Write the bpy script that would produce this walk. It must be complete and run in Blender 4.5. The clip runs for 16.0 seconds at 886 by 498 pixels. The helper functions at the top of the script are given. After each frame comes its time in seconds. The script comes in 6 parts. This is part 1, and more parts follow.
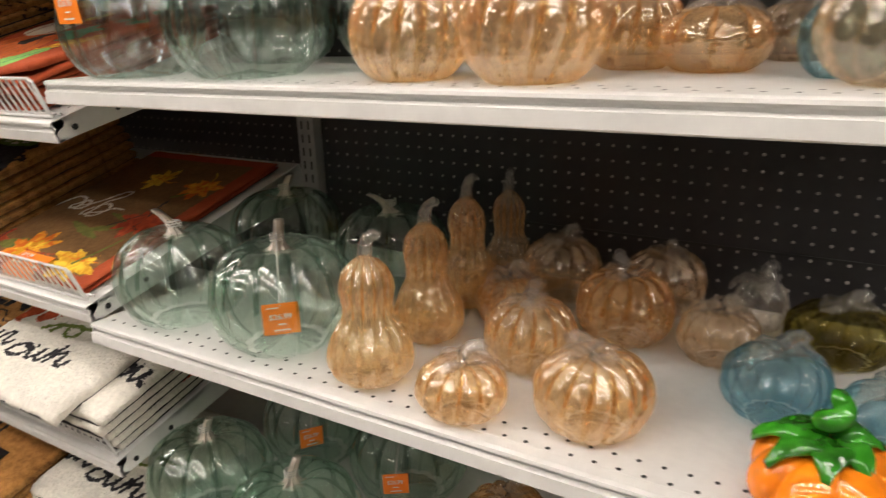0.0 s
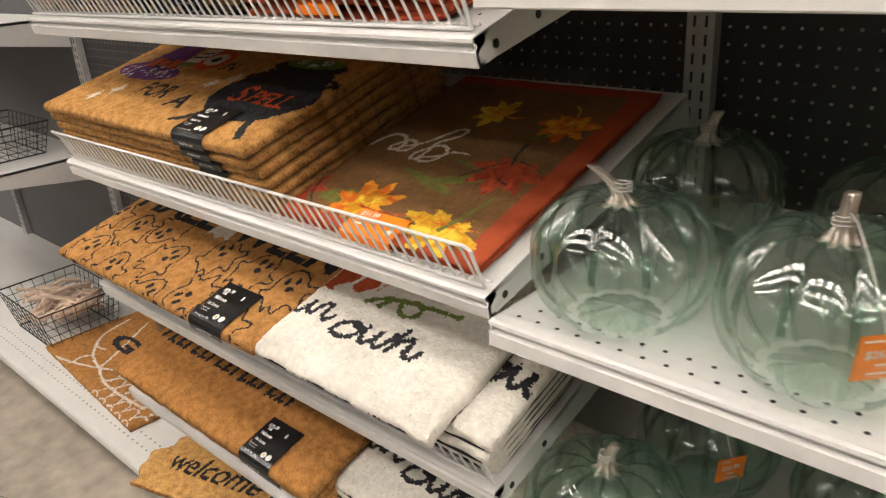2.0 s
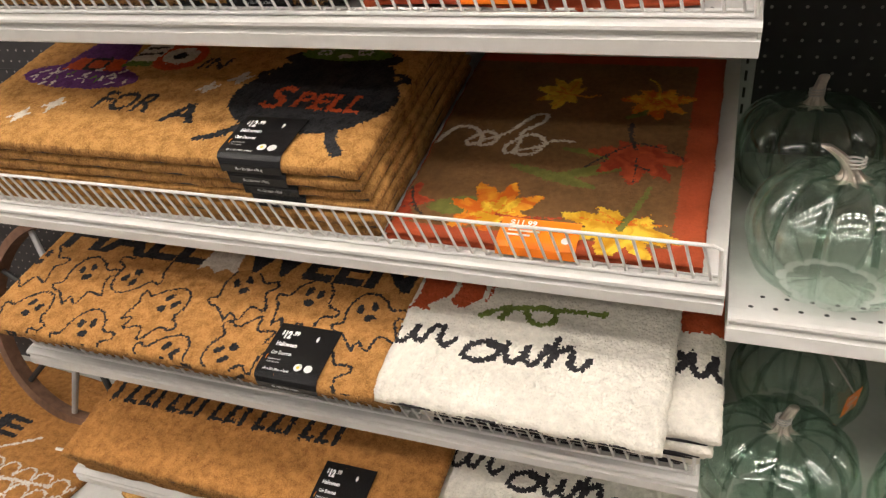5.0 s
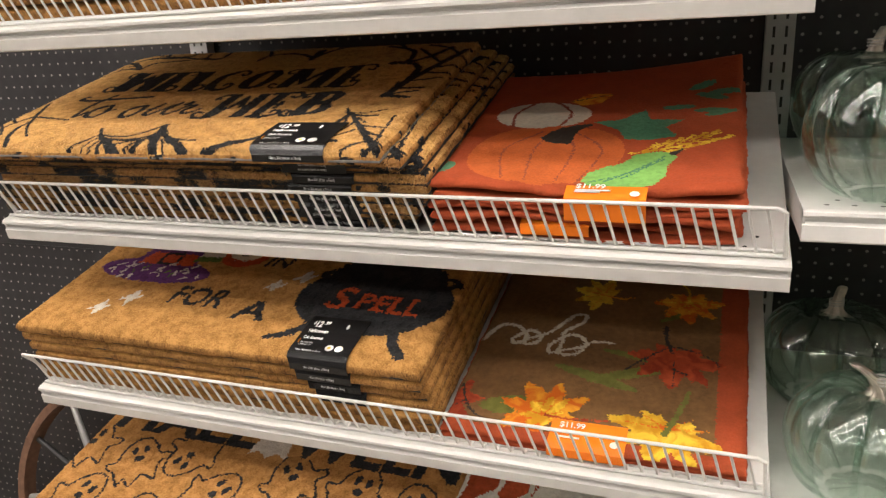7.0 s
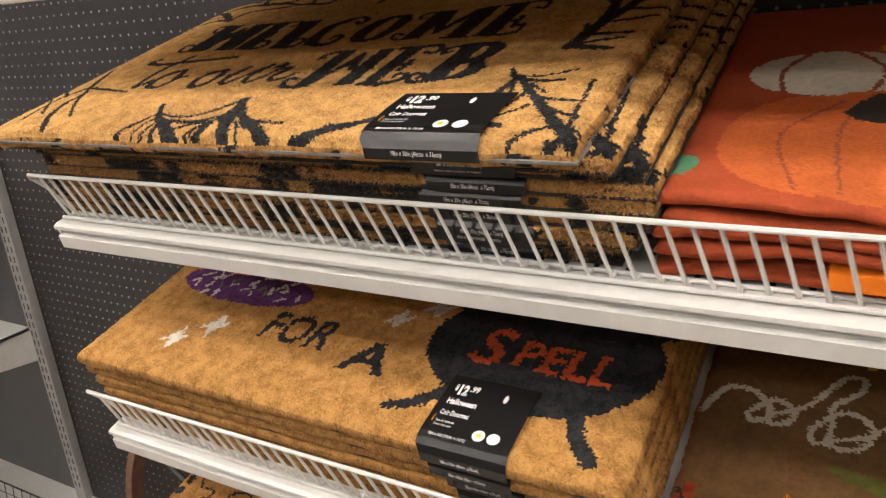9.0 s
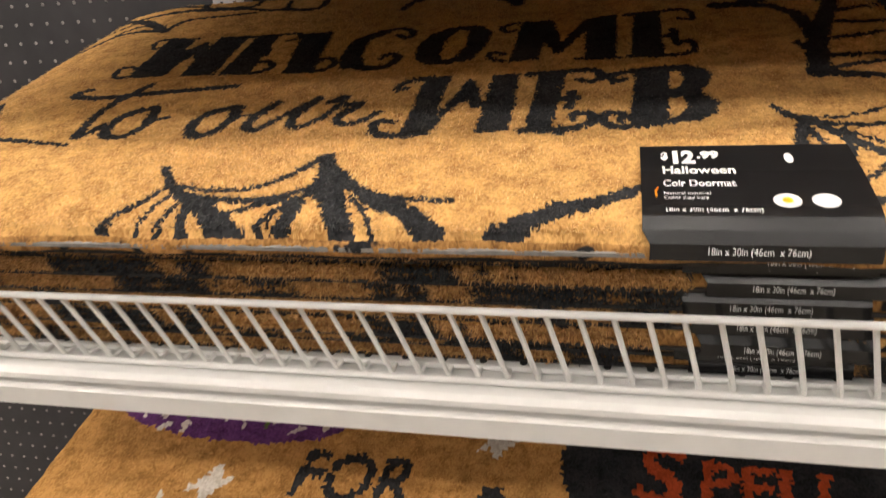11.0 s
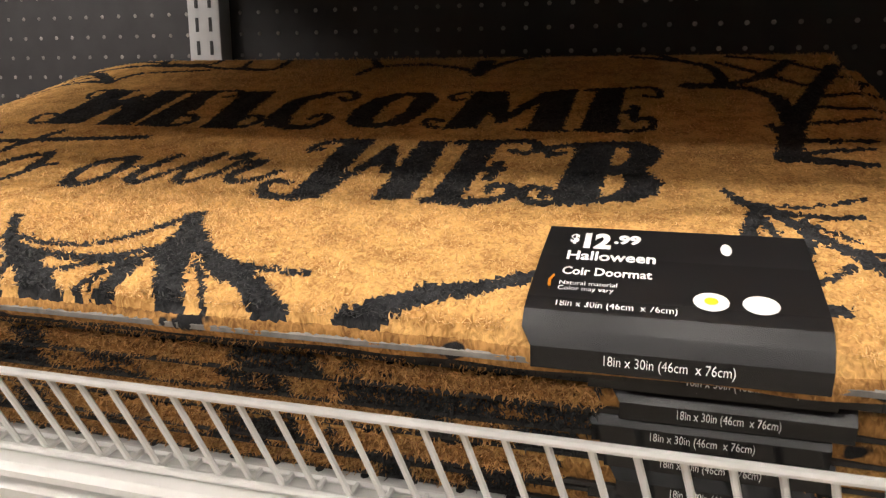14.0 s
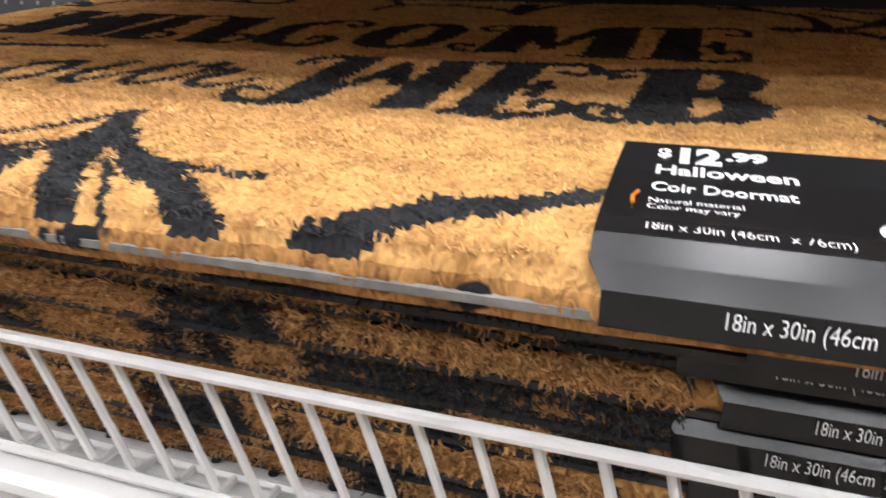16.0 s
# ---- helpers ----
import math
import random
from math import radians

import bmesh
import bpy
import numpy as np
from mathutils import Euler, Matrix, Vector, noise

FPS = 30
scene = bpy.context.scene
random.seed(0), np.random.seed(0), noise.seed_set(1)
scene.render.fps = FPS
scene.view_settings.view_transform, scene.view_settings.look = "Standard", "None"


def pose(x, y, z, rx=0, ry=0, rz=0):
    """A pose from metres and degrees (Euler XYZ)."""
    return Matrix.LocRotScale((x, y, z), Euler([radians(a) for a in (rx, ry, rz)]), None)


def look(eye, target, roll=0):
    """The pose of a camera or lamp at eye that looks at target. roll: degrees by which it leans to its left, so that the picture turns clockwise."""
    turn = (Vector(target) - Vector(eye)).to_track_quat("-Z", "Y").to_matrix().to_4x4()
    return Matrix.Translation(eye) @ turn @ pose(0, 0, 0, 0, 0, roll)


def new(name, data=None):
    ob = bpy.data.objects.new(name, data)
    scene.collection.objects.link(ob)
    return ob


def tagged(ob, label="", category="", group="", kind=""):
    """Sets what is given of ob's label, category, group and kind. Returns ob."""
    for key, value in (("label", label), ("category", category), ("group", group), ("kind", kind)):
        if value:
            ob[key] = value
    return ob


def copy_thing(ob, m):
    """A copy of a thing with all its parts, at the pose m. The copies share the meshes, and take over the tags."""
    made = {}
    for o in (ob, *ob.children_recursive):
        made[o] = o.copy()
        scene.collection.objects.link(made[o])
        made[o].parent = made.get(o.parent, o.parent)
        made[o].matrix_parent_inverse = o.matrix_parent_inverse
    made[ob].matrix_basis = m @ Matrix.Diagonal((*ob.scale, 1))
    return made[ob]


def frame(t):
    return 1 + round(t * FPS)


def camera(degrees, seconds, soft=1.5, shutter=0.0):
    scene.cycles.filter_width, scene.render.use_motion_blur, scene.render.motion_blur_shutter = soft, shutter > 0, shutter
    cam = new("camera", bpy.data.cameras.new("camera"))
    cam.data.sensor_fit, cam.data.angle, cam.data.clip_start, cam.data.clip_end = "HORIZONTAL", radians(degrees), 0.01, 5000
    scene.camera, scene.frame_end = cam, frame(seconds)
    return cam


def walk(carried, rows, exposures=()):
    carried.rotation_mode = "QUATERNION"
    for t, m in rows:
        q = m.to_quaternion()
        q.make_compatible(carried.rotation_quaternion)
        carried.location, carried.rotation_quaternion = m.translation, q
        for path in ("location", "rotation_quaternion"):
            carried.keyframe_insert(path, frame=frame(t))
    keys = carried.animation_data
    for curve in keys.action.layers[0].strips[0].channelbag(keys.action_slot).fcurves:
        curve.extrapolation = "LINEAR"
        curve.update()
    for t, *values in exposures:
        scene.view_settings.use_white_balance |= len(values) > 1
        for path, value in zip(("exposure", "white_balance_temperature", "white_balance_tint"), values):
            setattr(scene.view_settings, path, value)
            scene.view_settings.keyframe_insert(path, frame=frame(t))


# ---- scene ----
cam = camera(61.8, 16.0, soft=1.25, shutter=0.25)
PATH = [
    (0, (1.1525, -0.6556, 1.5076), (0.1119, 0.9443, 0.9098), -2.19),
    (0.5, (1.0448, -0.5949, 1.4937), (-0.2046, 0.8134, 0.8188), -2.22),
    (1, (0.8779, -0.6144, 1.4832), (-0.4357, 0.7061, 0.7547), -2.52),
    (1.5, (0.6922, -0.6519, 1.4862), (-0.6117, 0.6650, 0.7340), -3.64),
    (2, (0.5237, -0.6279, 1.4747), (-0.7389, 0.7128, 0.6946), -4.07),
    (2.5, (0.3184, -0.5746, 1.4719), (-0.8881, 0.7799, 0.6296), -4.25),
    (3, (0.1963, -0.5698, 1.4755), (-0.9514, 0.7934, 0.5675), -4.59),
    (3.2, (0.1479, -0.6051, 1.4816), (-0.9524, 0.7839, 0.5543), -4.19),
    (5.3, (-0.0546, -0.8253, 1.5476), (-0.6553, 0.8533, 0.6412), -3.41),
    (5.5, (-0.0630, -0.8352, 1.5556), (-0.6556, 0.8641, 0.6832), -3.03),
    (6, (-0.0696, -0.8541, 1.5834), (-0.6755, 0.9001, 0.8380), -2.52),
    (6.5, (-0.0751, -0.8704, 1.6163), (-0.7161, 0.9165, 0.9868), -2.37),
    (7, (-0.0851, -0.8823, 1.6403), (-0.7734, 0.9114, 1.0845), -2.68),
    (7.5, (-0.1010, -0.8487, 1.6416), (-0.8539, 0.9242, 1.1029), -3.44),
    (8, (-0.1408, -0.7373, 1.6320), (-0.9765, 0.9925, 1.0758), -4.44),
    (8.5, (-0.2154, -0.6170, 1.6323), (-1.1543, 1.0399, 1.0213), -5.14),
    (8.7, (-0.2455, -0.5802, 1.6141), (-1.2464, 1.0268, 0.9694), -4.91),
    (10.8, (-0.6847, -0.4511, 1.6212), (-1.1687, 1.3634, 0.9331), -4.33),
    (11, (-0.6921, -0.4167, 1.6264), (-1.1457, 1.4150, 0.9640), -3.69),
    (11.5, (-0.7010, -0.3675, 1.6489), (-1.1302, 1.4999, 1.0757), -2.96),
    (12, (-0.6877, -0.3569, 1.6498), (-1.1484, 1.5202, 1.1357), -2.89),
    (12.5, (-0.6762, -0.3561, 1.6568), (-1.1617, 1.5192, 1.1592), -3.12),
    (13, (-0.6704, -0.3648, 1.6515), (-1.1604, 1.5127, 1.1668), -2.67),
    (13.5, (-0.6565, -0.3640, 1.6175), (-1.1587, 1.5142, 1.1484), -1.74),
    (14, (-0.6310, -0.3224, 1.5960), (-1.1741, 1.5554, 1.1727), 0.00),
    (14.5, (-0.6597, -0.3028, 1.5755), (-1.2824, 1.5691, 1.2466), 3.56),
    (15, (-0.6735, -0.2838, 1.5654), (-1.3543, 1.5673, 1.2337), 5.95),
    (15.5, (-0.6744, -0.2610, 1.5586), (-1.3642, 1.5877, 1.2323), 5.84),
    (16, (-0.6601, -0.2220, 1.5372), (-1.2471, 1.6529, 1.1628), 3.77),
]
walk(cam, [(t, look(eye, target, roll)) for t, eye, target, roll in PATH], [(0.0, 0.0, 6500, 10), (8.7, 0.0, 6500, 10), (10.8, 0.14, 6500, 10), (13.5, 0.08, 6500, 10), (14.5, 0.32, 6200, 10), (15.2, 0.40, 5800, 10), (16.0, 0.40, 5700, 10)])

# ---- light: a store ceiling with rows of strip luminaires ----
scene.view_settings.exposure = 0.0
LAMP = 29.0
world = bpy.data.worlds.new("world")
scene.world = world
world.use_nodes = True
world.node_tree.nodes["Background"].inputs[0].default_value = (0.9, 0.95, 1.0, 1)
world.node_tree.nodes["Background"].inputs[1].default_value = 0.02


# ---- materials ----
def node_mat(name, colour, rough=0.5, metal=0.0, spread=0.12, scale=40.0, bump=0.0, bump_scale=120.0, fine=0.0, spec=0.5):
    """A surface with two scales of tone variation and a fine relief."""
    m = bpy.data.materials.new(name)
    m.use_nodes = True
    nt = m.node_tree
    p = nt.nodes["Principled BSDF"]
    p.inputs["Roughness"].default_value = rough
    p.inputs["Metallic"].default_value = metal
    p.inputs["Specular IOR Level"].default_value = spec
    co = nt.nodes.new("ShaderNodeTexCoord")
    n1 = nt.nodes.new("ShaderNodeTexNoise")
    n1.inputs["Scale"].default_value = scale
    n1.inputs["Detail"].default_value = 4
    n2 = nt.nodes.new("ShaderNodeTexNoise")
    n2.inputs["Scale"].default_value = scale * 0.12
    n2.inputs["Detail"].default_value = 3
    add = nt.nodes.new("ShaderNodeMath")
    add.operation = "ADD"
    rng = nt.nodes.new("ShaderNodeMapRange")
    rng.inputs["From Min"].default_value = 0.7
    rng.inputs["From Max"].default_value = 1.3
    rng.inputs["To Min"].default_value = 1 - spread
    rng.inputs["To Max"].default_value = 1 + spread
    mul = nt.nodes.new("ShaderNodeVectorMath")
    mul.operation = "SCALE"
    mul.inputs[0].default_value = colour
    for n in (n1, n2):
        nt.links.new(co.outputs["Object"], n.inputs["Vector"])
    nt.links.new(n1.outputs["Fac"], add.inputs[0])
    nt.links.new(n2.outputs["Fac"], add.inputs[1])
    nt.links.new(add.outputs[0], rng.inputs["Value"])
    nt.links.new(rng.outputs[0], mul.inputs["Scale"])
    nt.links.new(mul.outputs[0], p.inputs["Base Color"])
    if bump:
        n3 = nt.nodes.new("ShaderNodeTexNoise")
        n3.inputs["Scale"].default_value = bump_scale
        n3.inputs["Detail"].default_value = 5
        b = nt.nodes.new("ShaderNodeBump")
        b.inputs["Strength"].default_value = bump
        b.inputs["Distance"].default_value = 0.002
        nt.links.new(co.outputs["Object"], n3.inputs["Vector"])
        nt.links.new(n3.outputs["Fac"], b.inputs["Height"])
        nt.links.new(b.outputs["Normal"], p.inputs["Normal"])
    return m


def coir_mat(name, light, dark, blotch=None, amount=0.45):
    """Coir pile: stretched fibre noise between two tones, deep fibre relief, and (on the edges) patches of print."""
    m = bpy.data.materials.new(name)
    m.use_nodes = True
    nt = m.node_tree
    p = nt.nodes["Principled BSDF"]
    p.inputs["Roughness"].default_value = 0.85
    p.inputs["Specular IOR Level"].default_value = 0.15
    co = nt.nodes.new("ShaderNodeTexCoord")
    mp = nt.nodes.new("ShaderNodeMapping")
    mp.inputs["Scale"].default_value = (1.0, 1.0, 0.35)
    n1 = nt.nodes.new("ShaderNodeTexNoise")
    n1.inputs["Scale"].default_value = 300
    n1.inputs["Detail"].default_value = 3
    n1.inputs["Distortion"].default_value = 1.5
    n2 = nt.nodes.new("ShaderNodeTexNoise")
    n2.inputs["Scale"].default_value = 55
    n2.inputs["Detail"].default_value = 4
    mixf = nt.nodes.new("ShaderNodeMath")
    mixf.operation = "MULTIPLY_ADD"
    mixf.inputs[1].default_value = 0.55
    r = nt.nodes.new("ShaderNodeValToRGB")
    r.color_ramp.elements[0].position, r.color_ramp.elements[0].color = 0.38, (*dark, 1)
    r.color_ramp.elements[1].position, r.color_ramp.elements[1].color = 0.58, (*light, 1)
    nt.links.new(co.outputs["Object"], mp.inputs["Vector"])
    nt.links.new(mp.outputs[0], n1.inputs["Vector"])
    nt.links.new(co.outputs["Object"], n2.inputs["Vector"])
    half = nt.nodes.new("ShaderNodeMath")
    half.operation = "MULTIPLY"
    half.inputs[1].default_value = 0.45
    nt.links.new(n2.outputs["Fac"], half.inputs[0])
    nt.links.new(n1.outputs["Fac"], mixf.inputs[0])
    nt.links.new(half.outputs[0], mixf.inputs[2])
    nt.links.new(mixf.outputs[0], r.inputs["Fac"])
    last = r.outputs["Color"]
    if blotch:
        n4 = nt.nodes.new("ShaderNodeTexNoise")
        n4.inputs["Scale"].default_value = 40
        n4.inputs["Detail"].default_value = 3
        lim = nt.nodes.new("ShaderNodeMapRange")
        lim.inputs["From Min"].default_value = 1 - amount - 0.02
        lim.inputs["From Max"].default_value = 1 - amount + 0.02
        info = nt.nodes.new("ShaderNodeObjectInfo")
        off = nt.nodes.new("ShaderNodeVectorMath")
        off.operation = "ADD"
        nt.links.new(co.outputs["Object"], off.inputs[0])
        nt.links.new(info.outputs["Random"], off.inputs[1])
        nt.links.new(off.outputs[0], n4.inputs["Vector"])
        nt.links.new(n4.outputs["Fac"], lim.inputs["Value"])
        mx = nt.nodes.new("ShaderNodeMix")
        mx.data_type = "RGBA"
        mx.inputs["B"].default_value = (*blotch, 1)
        nt.links.new(lim.outputs[0], mx.inputs["Factor"])
        nt.links.new(last, mx.inputs["A"])
        last = mx.outputs["Result"]
    nt.links.new(last, p.inputs["Base Color"])
    b = nt.nodes.new("ShaderNodeBump")
    b.inputs["Strength"].default_value = 0.9
    b.inputs["Distance"].default_value = 0.003
    nt.links.new(mixf.outputs[0], b.inputs["Height"])
    nt.links.new(b.outputs["Normal"], p.inputs["Normal"])
    return m


def loop_mat(name, colour, spread=0.14):
    """Loop pile: small round loops in rows, each with its own tone."""
    m = node_mat(name, colour, 0.9, spread=spread, scale=90, spec=0.1)
    nt = m.node_tree
    p = nt.nodes["Principled BSDF"]
    co = nt.nodes["Texture Coordinate"]
    mp = nt.nodes.new("ShaderNodeMapping")
    mp.inputs["Scale"].default_value = (1.0, 0.75, 1.0)
    vo = nt.nodes.new("ShaderNodeTexVoronoi")
    vo.inputs["Scale"].default_value = 235
    vo.inputs["Randomness"].default_value = 0.75
    b = nt.nodes.new("ShaderNodeBump")
    b.invert = True
    b.inputs["Strength"].default_value = 1.0
    b.inputs["Distance"].default_value = 0.0016
    nt.links.new(co.outputs["Object"], mp.inputs["Vector"])
    nt.links.new(mp.outputs[0], vo.inputs["Vector"])
    nt.links.new(vo.outputs["Distance"], b.inputs["Height"])
    nt.links.new(b.outputs["Normal"], p.inputs["Normal"])
    return m


def leaf_mat(name, one, two):
    """Printed leaf on a woven cloth: two dyes running into one another, over a thread relief."""
    m = node_mat(name, one, 0.8, bump=0.5, bump_scale=500, spec=0.15)
    nt = m.node_tree
    n = nt.nodes.new("ShaderNodeTexNoise")
    n.inputs["Scale"].default_value = 38
    n.inputs["Detail"].default_value = 5
    n.inputs["Distortion"].default_value = 0.8
    r = nt.nodes.new("ShaderNodeValToRGB")
    r.color_ramp.elements[0].position, r.color_ramp.elements[0].color = 0.40, (*one, 1)
    r.color_ramp.elements[1].position, r.color_ramp.elements[1].color = 0.62, (*two, 1)
    nt.links.new(nt.nodes["Texture Coordinate"].outputs["Object"], n.inputs["Vector"])
    nt.links.new(n.outputs["Fac"], r.inputs["Fac"])
    nt.links.new(r.outputs["Color"], nt.nodes["Principled BSDF"].inputs["Base Color"])
    return m


def fibre_mat(name, light, dark):
    """Loose fibres, each with its own tone."""
    m = bpy.data.materials.new(name)
    m.use_nodes = True
    nt = m.node_tree
    p = nt.nodes["Principled BSDF"]
    p.inputs["Roughness"].default_value = 0.6
    p.inputs["Specular IOR Level"].default_value = 0.3
    geo = nt.nodes.new("ShaderNodeNewGeometry")
    r = nt.nodes.new("ShaderNodeValToRGB")
    r.color_ramp.elements[0].color = (*dark, 1)
    r.color_ramp.elements[1].color = (*light, 1)
    nt.links.new(geo.outputs["Random Per Island"], r.inputs["Fac"])
    nt.links.new(r.outputs["Color"], p.inputs["Base Color"])
    return m


def thin_glass(name, tint, gloss_tint, floor_gloss, rough=0.02, wave=0.05, mottled=0.0, grain=22, film=None, bent=0.15):
    """Thin blown glass: tinted see-through wall, mirror gloss by Fresnel, faint waves in the wall."""
    m = bpy.data.materials.new(name)
    m.use_nodes = True
    nt = m.node_tree
    nt.nodes.remove(nt.nodes["Principled BSDF"])
    out = nt.nodes["Material Output"]
    co = nt.nodes.new("ShaderNodeTexCoord")
    no = nt.nodes.new("ShaderNodeTexNoise")
    no.inputs["Scale"].default_value = grain
    no.inputs["Detail"].default_value = 2
    b = nt.nodes.new("ShaderNodeBump")
    b.inputs["Strength"].default_value = wave
    b.inputs["Distance"].default_value = 0.01
    tr = nt.nodes.new("ShaderNodeBsdfTransparent")
    tr.inputs["Color"].default_value = (*tint, 1)
    gl = nt.nodes.new("ShaderNodeBsdfGlossy")
    gl.inputs["Color"].default_value = (*gloss_tint, 1)
    gl.inputs["Roughness"].default_value = rough
    face = nt.nodes.new("ShaderNodeLayerWeight")
    face.inputs["Blend"].default_value = 0.5
    fr = nt.nodes.new("ShaderNodeMath")
    fr.operation = "POWER"
    fr.inputs[1].default_value = 3.5
    nt.links.new(face.outputs["Facing"], fr.inputs[0])
    mx = nt.nodes.new("ShaderNodeMath")
    mx.operation = "MULTIPLY_ADD"
    mx.inputs[1].default_value = 0.6
    mx.inputs[2].default_value = floor_gloss
    mix = nt.nodes.new("ShaderNodeMixShader")
    nt.links.new(co.outputs["Object"], no.inputs["Vector"])
    nt.links.new(no.outputs["Fac"], b.inputs["Height"])
    nt.links.new(b.outputs["Normal"], gl.inputs["Normal"])
    nt.links.new(fr.outputs[0], mx.inputs[0])
    nt.links.new(mx.outputs[0], mix.inputs["Fac"])
    rf = nt.nodes.new("ShaderNodeBsdfRefraction")
    rf.inputs["Color"].default_value = (*tint, 1)
    rf.inputs["IOR"].default_value = 1.16
    rf.inputs["Roughness"].default_value = 0.0
    see = nt.nodes.new("ShaderNodeMixShader")
    see.inputs["Fac"].default_value = bent
    nt.links.new(tr.outputs[0], see.inputs[1])
    nt.links.new(rf.outputs[0], see.inputs[2])
    nt.links.new(see.outputs[0], mix.inputs[1])
    nt.links.new(gl.outputs[0], mix.inputs[2])
    last = mix
    if mottled:
        # luster coating: a thin scatter of coloured film on the wall
        df = nt.nodes.new("ShaderNodeBsdfTranslucent")
        df.inputs["Color"].default_value = (*(film or gloss_tint), 1)
        d2 = nt.nodes.new("ShaderNodeBsdfDiffuse")
        d2.inputs["Color"].default_value = (*(film or gloss_tint), 1)
        both = nt.nodes.new("ShaderNodeMixShader")
        both.inputs["Fac"].default_value = 0.5
        nt.links.new(df.outputs[0], both.inputs[1])
        nt.links.new(d2.outputs[0], both.inputs[2])
        n5 = nt.nodes.new("ShaderNodeTexNoise")
        n5.inputs["Scale"].default_value = 60
        n5.inputs["Detail"].default_value = 3
        rg = nt.nodes.new("ShaderNodeMapRange")
        rg.inputs["From Min"].default_value = 0.3
        rg.inputs["From Max"].default_value = 0.7
        rg.inputs["To Min"].default_value = mottled * 0.4
        rg.inputs["To Max"].default_value = mottled * 1.6
        nt.links.new(co.outputs["Object"], n5.inputs["Vector"])
        nt.links.new(n5.outputs["Fac"], rg.inputs["Value"])
        m2 = nt.nodes.new("ShaderNodeMixShader")
        nt.links.new(rg.outputs[0], m2.inputs["Fac"])
        nt.links.new(last.outputs[0], m2.inputs[1])
        nt.links.new(both.outputs[0], m2.inputs[2])
        last = m2
    nt.links.new(last.outputs[0], out.inputs["Surface"])
    return m


def emit_mat(name, colour, power):
    m = bpy.data.materials.new(name)
    m.use_nodes = True
    p = m.node_tree.nodes["Principled BSDF"]
    p.inputs["Base Color"].default_value = (0.8, 0.8, 0.8, 1)
    p.inputs["Emission Color"].default_value = (*colour, 1)
    p.inputs["Emission Strength"].default_value = power
    return m


WHITE = node_mat("white_enamel", (0.68, 0.67, 0.65), 0.38, spread=0.05, scale=60, bump=0.03, bump_scale=300)
WIRE = node_mat("white_wire", (0.78, 0.77, 0.75), 0.35, spread=0.05, scale=80)
BOARD = node_mat("dark_pegboard", (0.036, 0.034, 0.036), 0.42, spread=0.2, scale=30, bump=0.05, bump_scale=400, spec=0.3)
# Pale colour in place of the glint on each hole's rim
HOLE_GLINT = node_mat("peg_hole_glint", (0.24, 0.22, 0.20), 0.4, spread=0.5, scale=25)
# Tone of the added wall across the aisle, set for its bounce
LIGHT_BLOCK = node_mat("light_block", (0.17, 0.16, 0.15), 0.6, spread=0.25, scale=4)
GREY = node_mat("grey_panel", (0.10, 0.10, 0.105), 0.5, spread=0.1, scale=12)
STEEL = node_mat("upright_steel", (0.42, 0.42, 0.42), 0.42, 0.3, spread=0.1, scale=50)
SLOT = node_mat("slot_dark", (0.02, 0.02, 0.02), 0.6)
CONCRETE = node_mat("sealed_concrete", (0.36, 0.315, 0.26), 0.35, spread=0.34, scale=14, bump=0.08, bump_scale=60)
PLASTER = node_mat("store_paint", (0.22, 0.215, 0.21), 0.8, spread=0.05, scale=6)
CEIL = node_mat("ceiling_paint", (0.16, 0.16, 0.16), 0.8, spread=0.05, scale=4)
COIR = coir_mat("coir_pile", (0.72, 0.42, 0.15), (0.36, 0.182, 0.055))
COIR_RED = coir_mat("coir_pile_brown", (0.50, 0.24, 0.07), (0.26, 0.11, 0.03))
COIR_GHOST = coir_mat("coir_ghost", (0.54, 0.275, 0.088), (0.28, 0.128, 0.035))
# Edge coir: pile colour darkened for the shade on the stacks' recessed edges
COIR_SIDE_SHADED = coir_mat("coir_edge_shaded", (0.46, 0.235, 0.075), (0.17, 0.08, 0.025))
COIR_SIDE_SHADED_BLACK = coir_mat("coir_edge_shaded_print", (0.52, 0.27, 0.088), (0.20, 0.095, 0.03), (0.02, 0.02, 0.022), 0.38)
INK = coir_mat("coir_black_print", (0.035, 0.035, 0.038), (0.010, 0.010, 0.011))
INK_WHITE = coir_mat("coir_white_print", (0.75, 0.70, 0.64), (0.5, 0.44, 0.38))
INK_PURPLE = coir_mat("coir_purple_print", (0.16, 0.05, 0.20), (0.07, 0.02, 0.09))
INK_RED = coir_mat("coir_orange_print", (0.62, 0.10, 0.03), (0.36, 0.05, 0.015))
INK_GREEN = coir_mat("coir_green_print", (0.16, 0.26, 0.05), (0.08, 0.13, 0.03))
BACKING = node_mat("mat_backing", (0.20, 0.19, 0.175), 0.8, spread=0.3, scale=200)
# Backing colour darkened to draw the shaded gaps between stacked mats
RUBBER_SHADED = node_mat("rubber_gap_shade", (0.035, 0.032, 0.03), 0.8, spread=0.3, scale=200)
COIR_TAN = coir_mat("coir_tan", (0.576, 0.304, 0.096), (0.288, 0.136, 0.036))
# Darker copy of the pile fibre, toned for edges that lie in shade
FIBRE_EDGE_SHADED = fibre_mat("edge_fibre_shaded", (0.82, 0.48, 0.19), (0.30, 0.14, 0.04))
FIBRE = fibre_mat("coir_fibre", (0.88, 0.565, 0.24), (0.46, 0.236, 0.072))
FIBRE_INK = fibre_mat("inked_fibre", (0.06, 0.06, 0.06), (0.012, 0.012, 0.013))
CARD = node_mat("black_card", (0.012, 0.012, 0.013), 0.22, spread=0.1, scale=30)
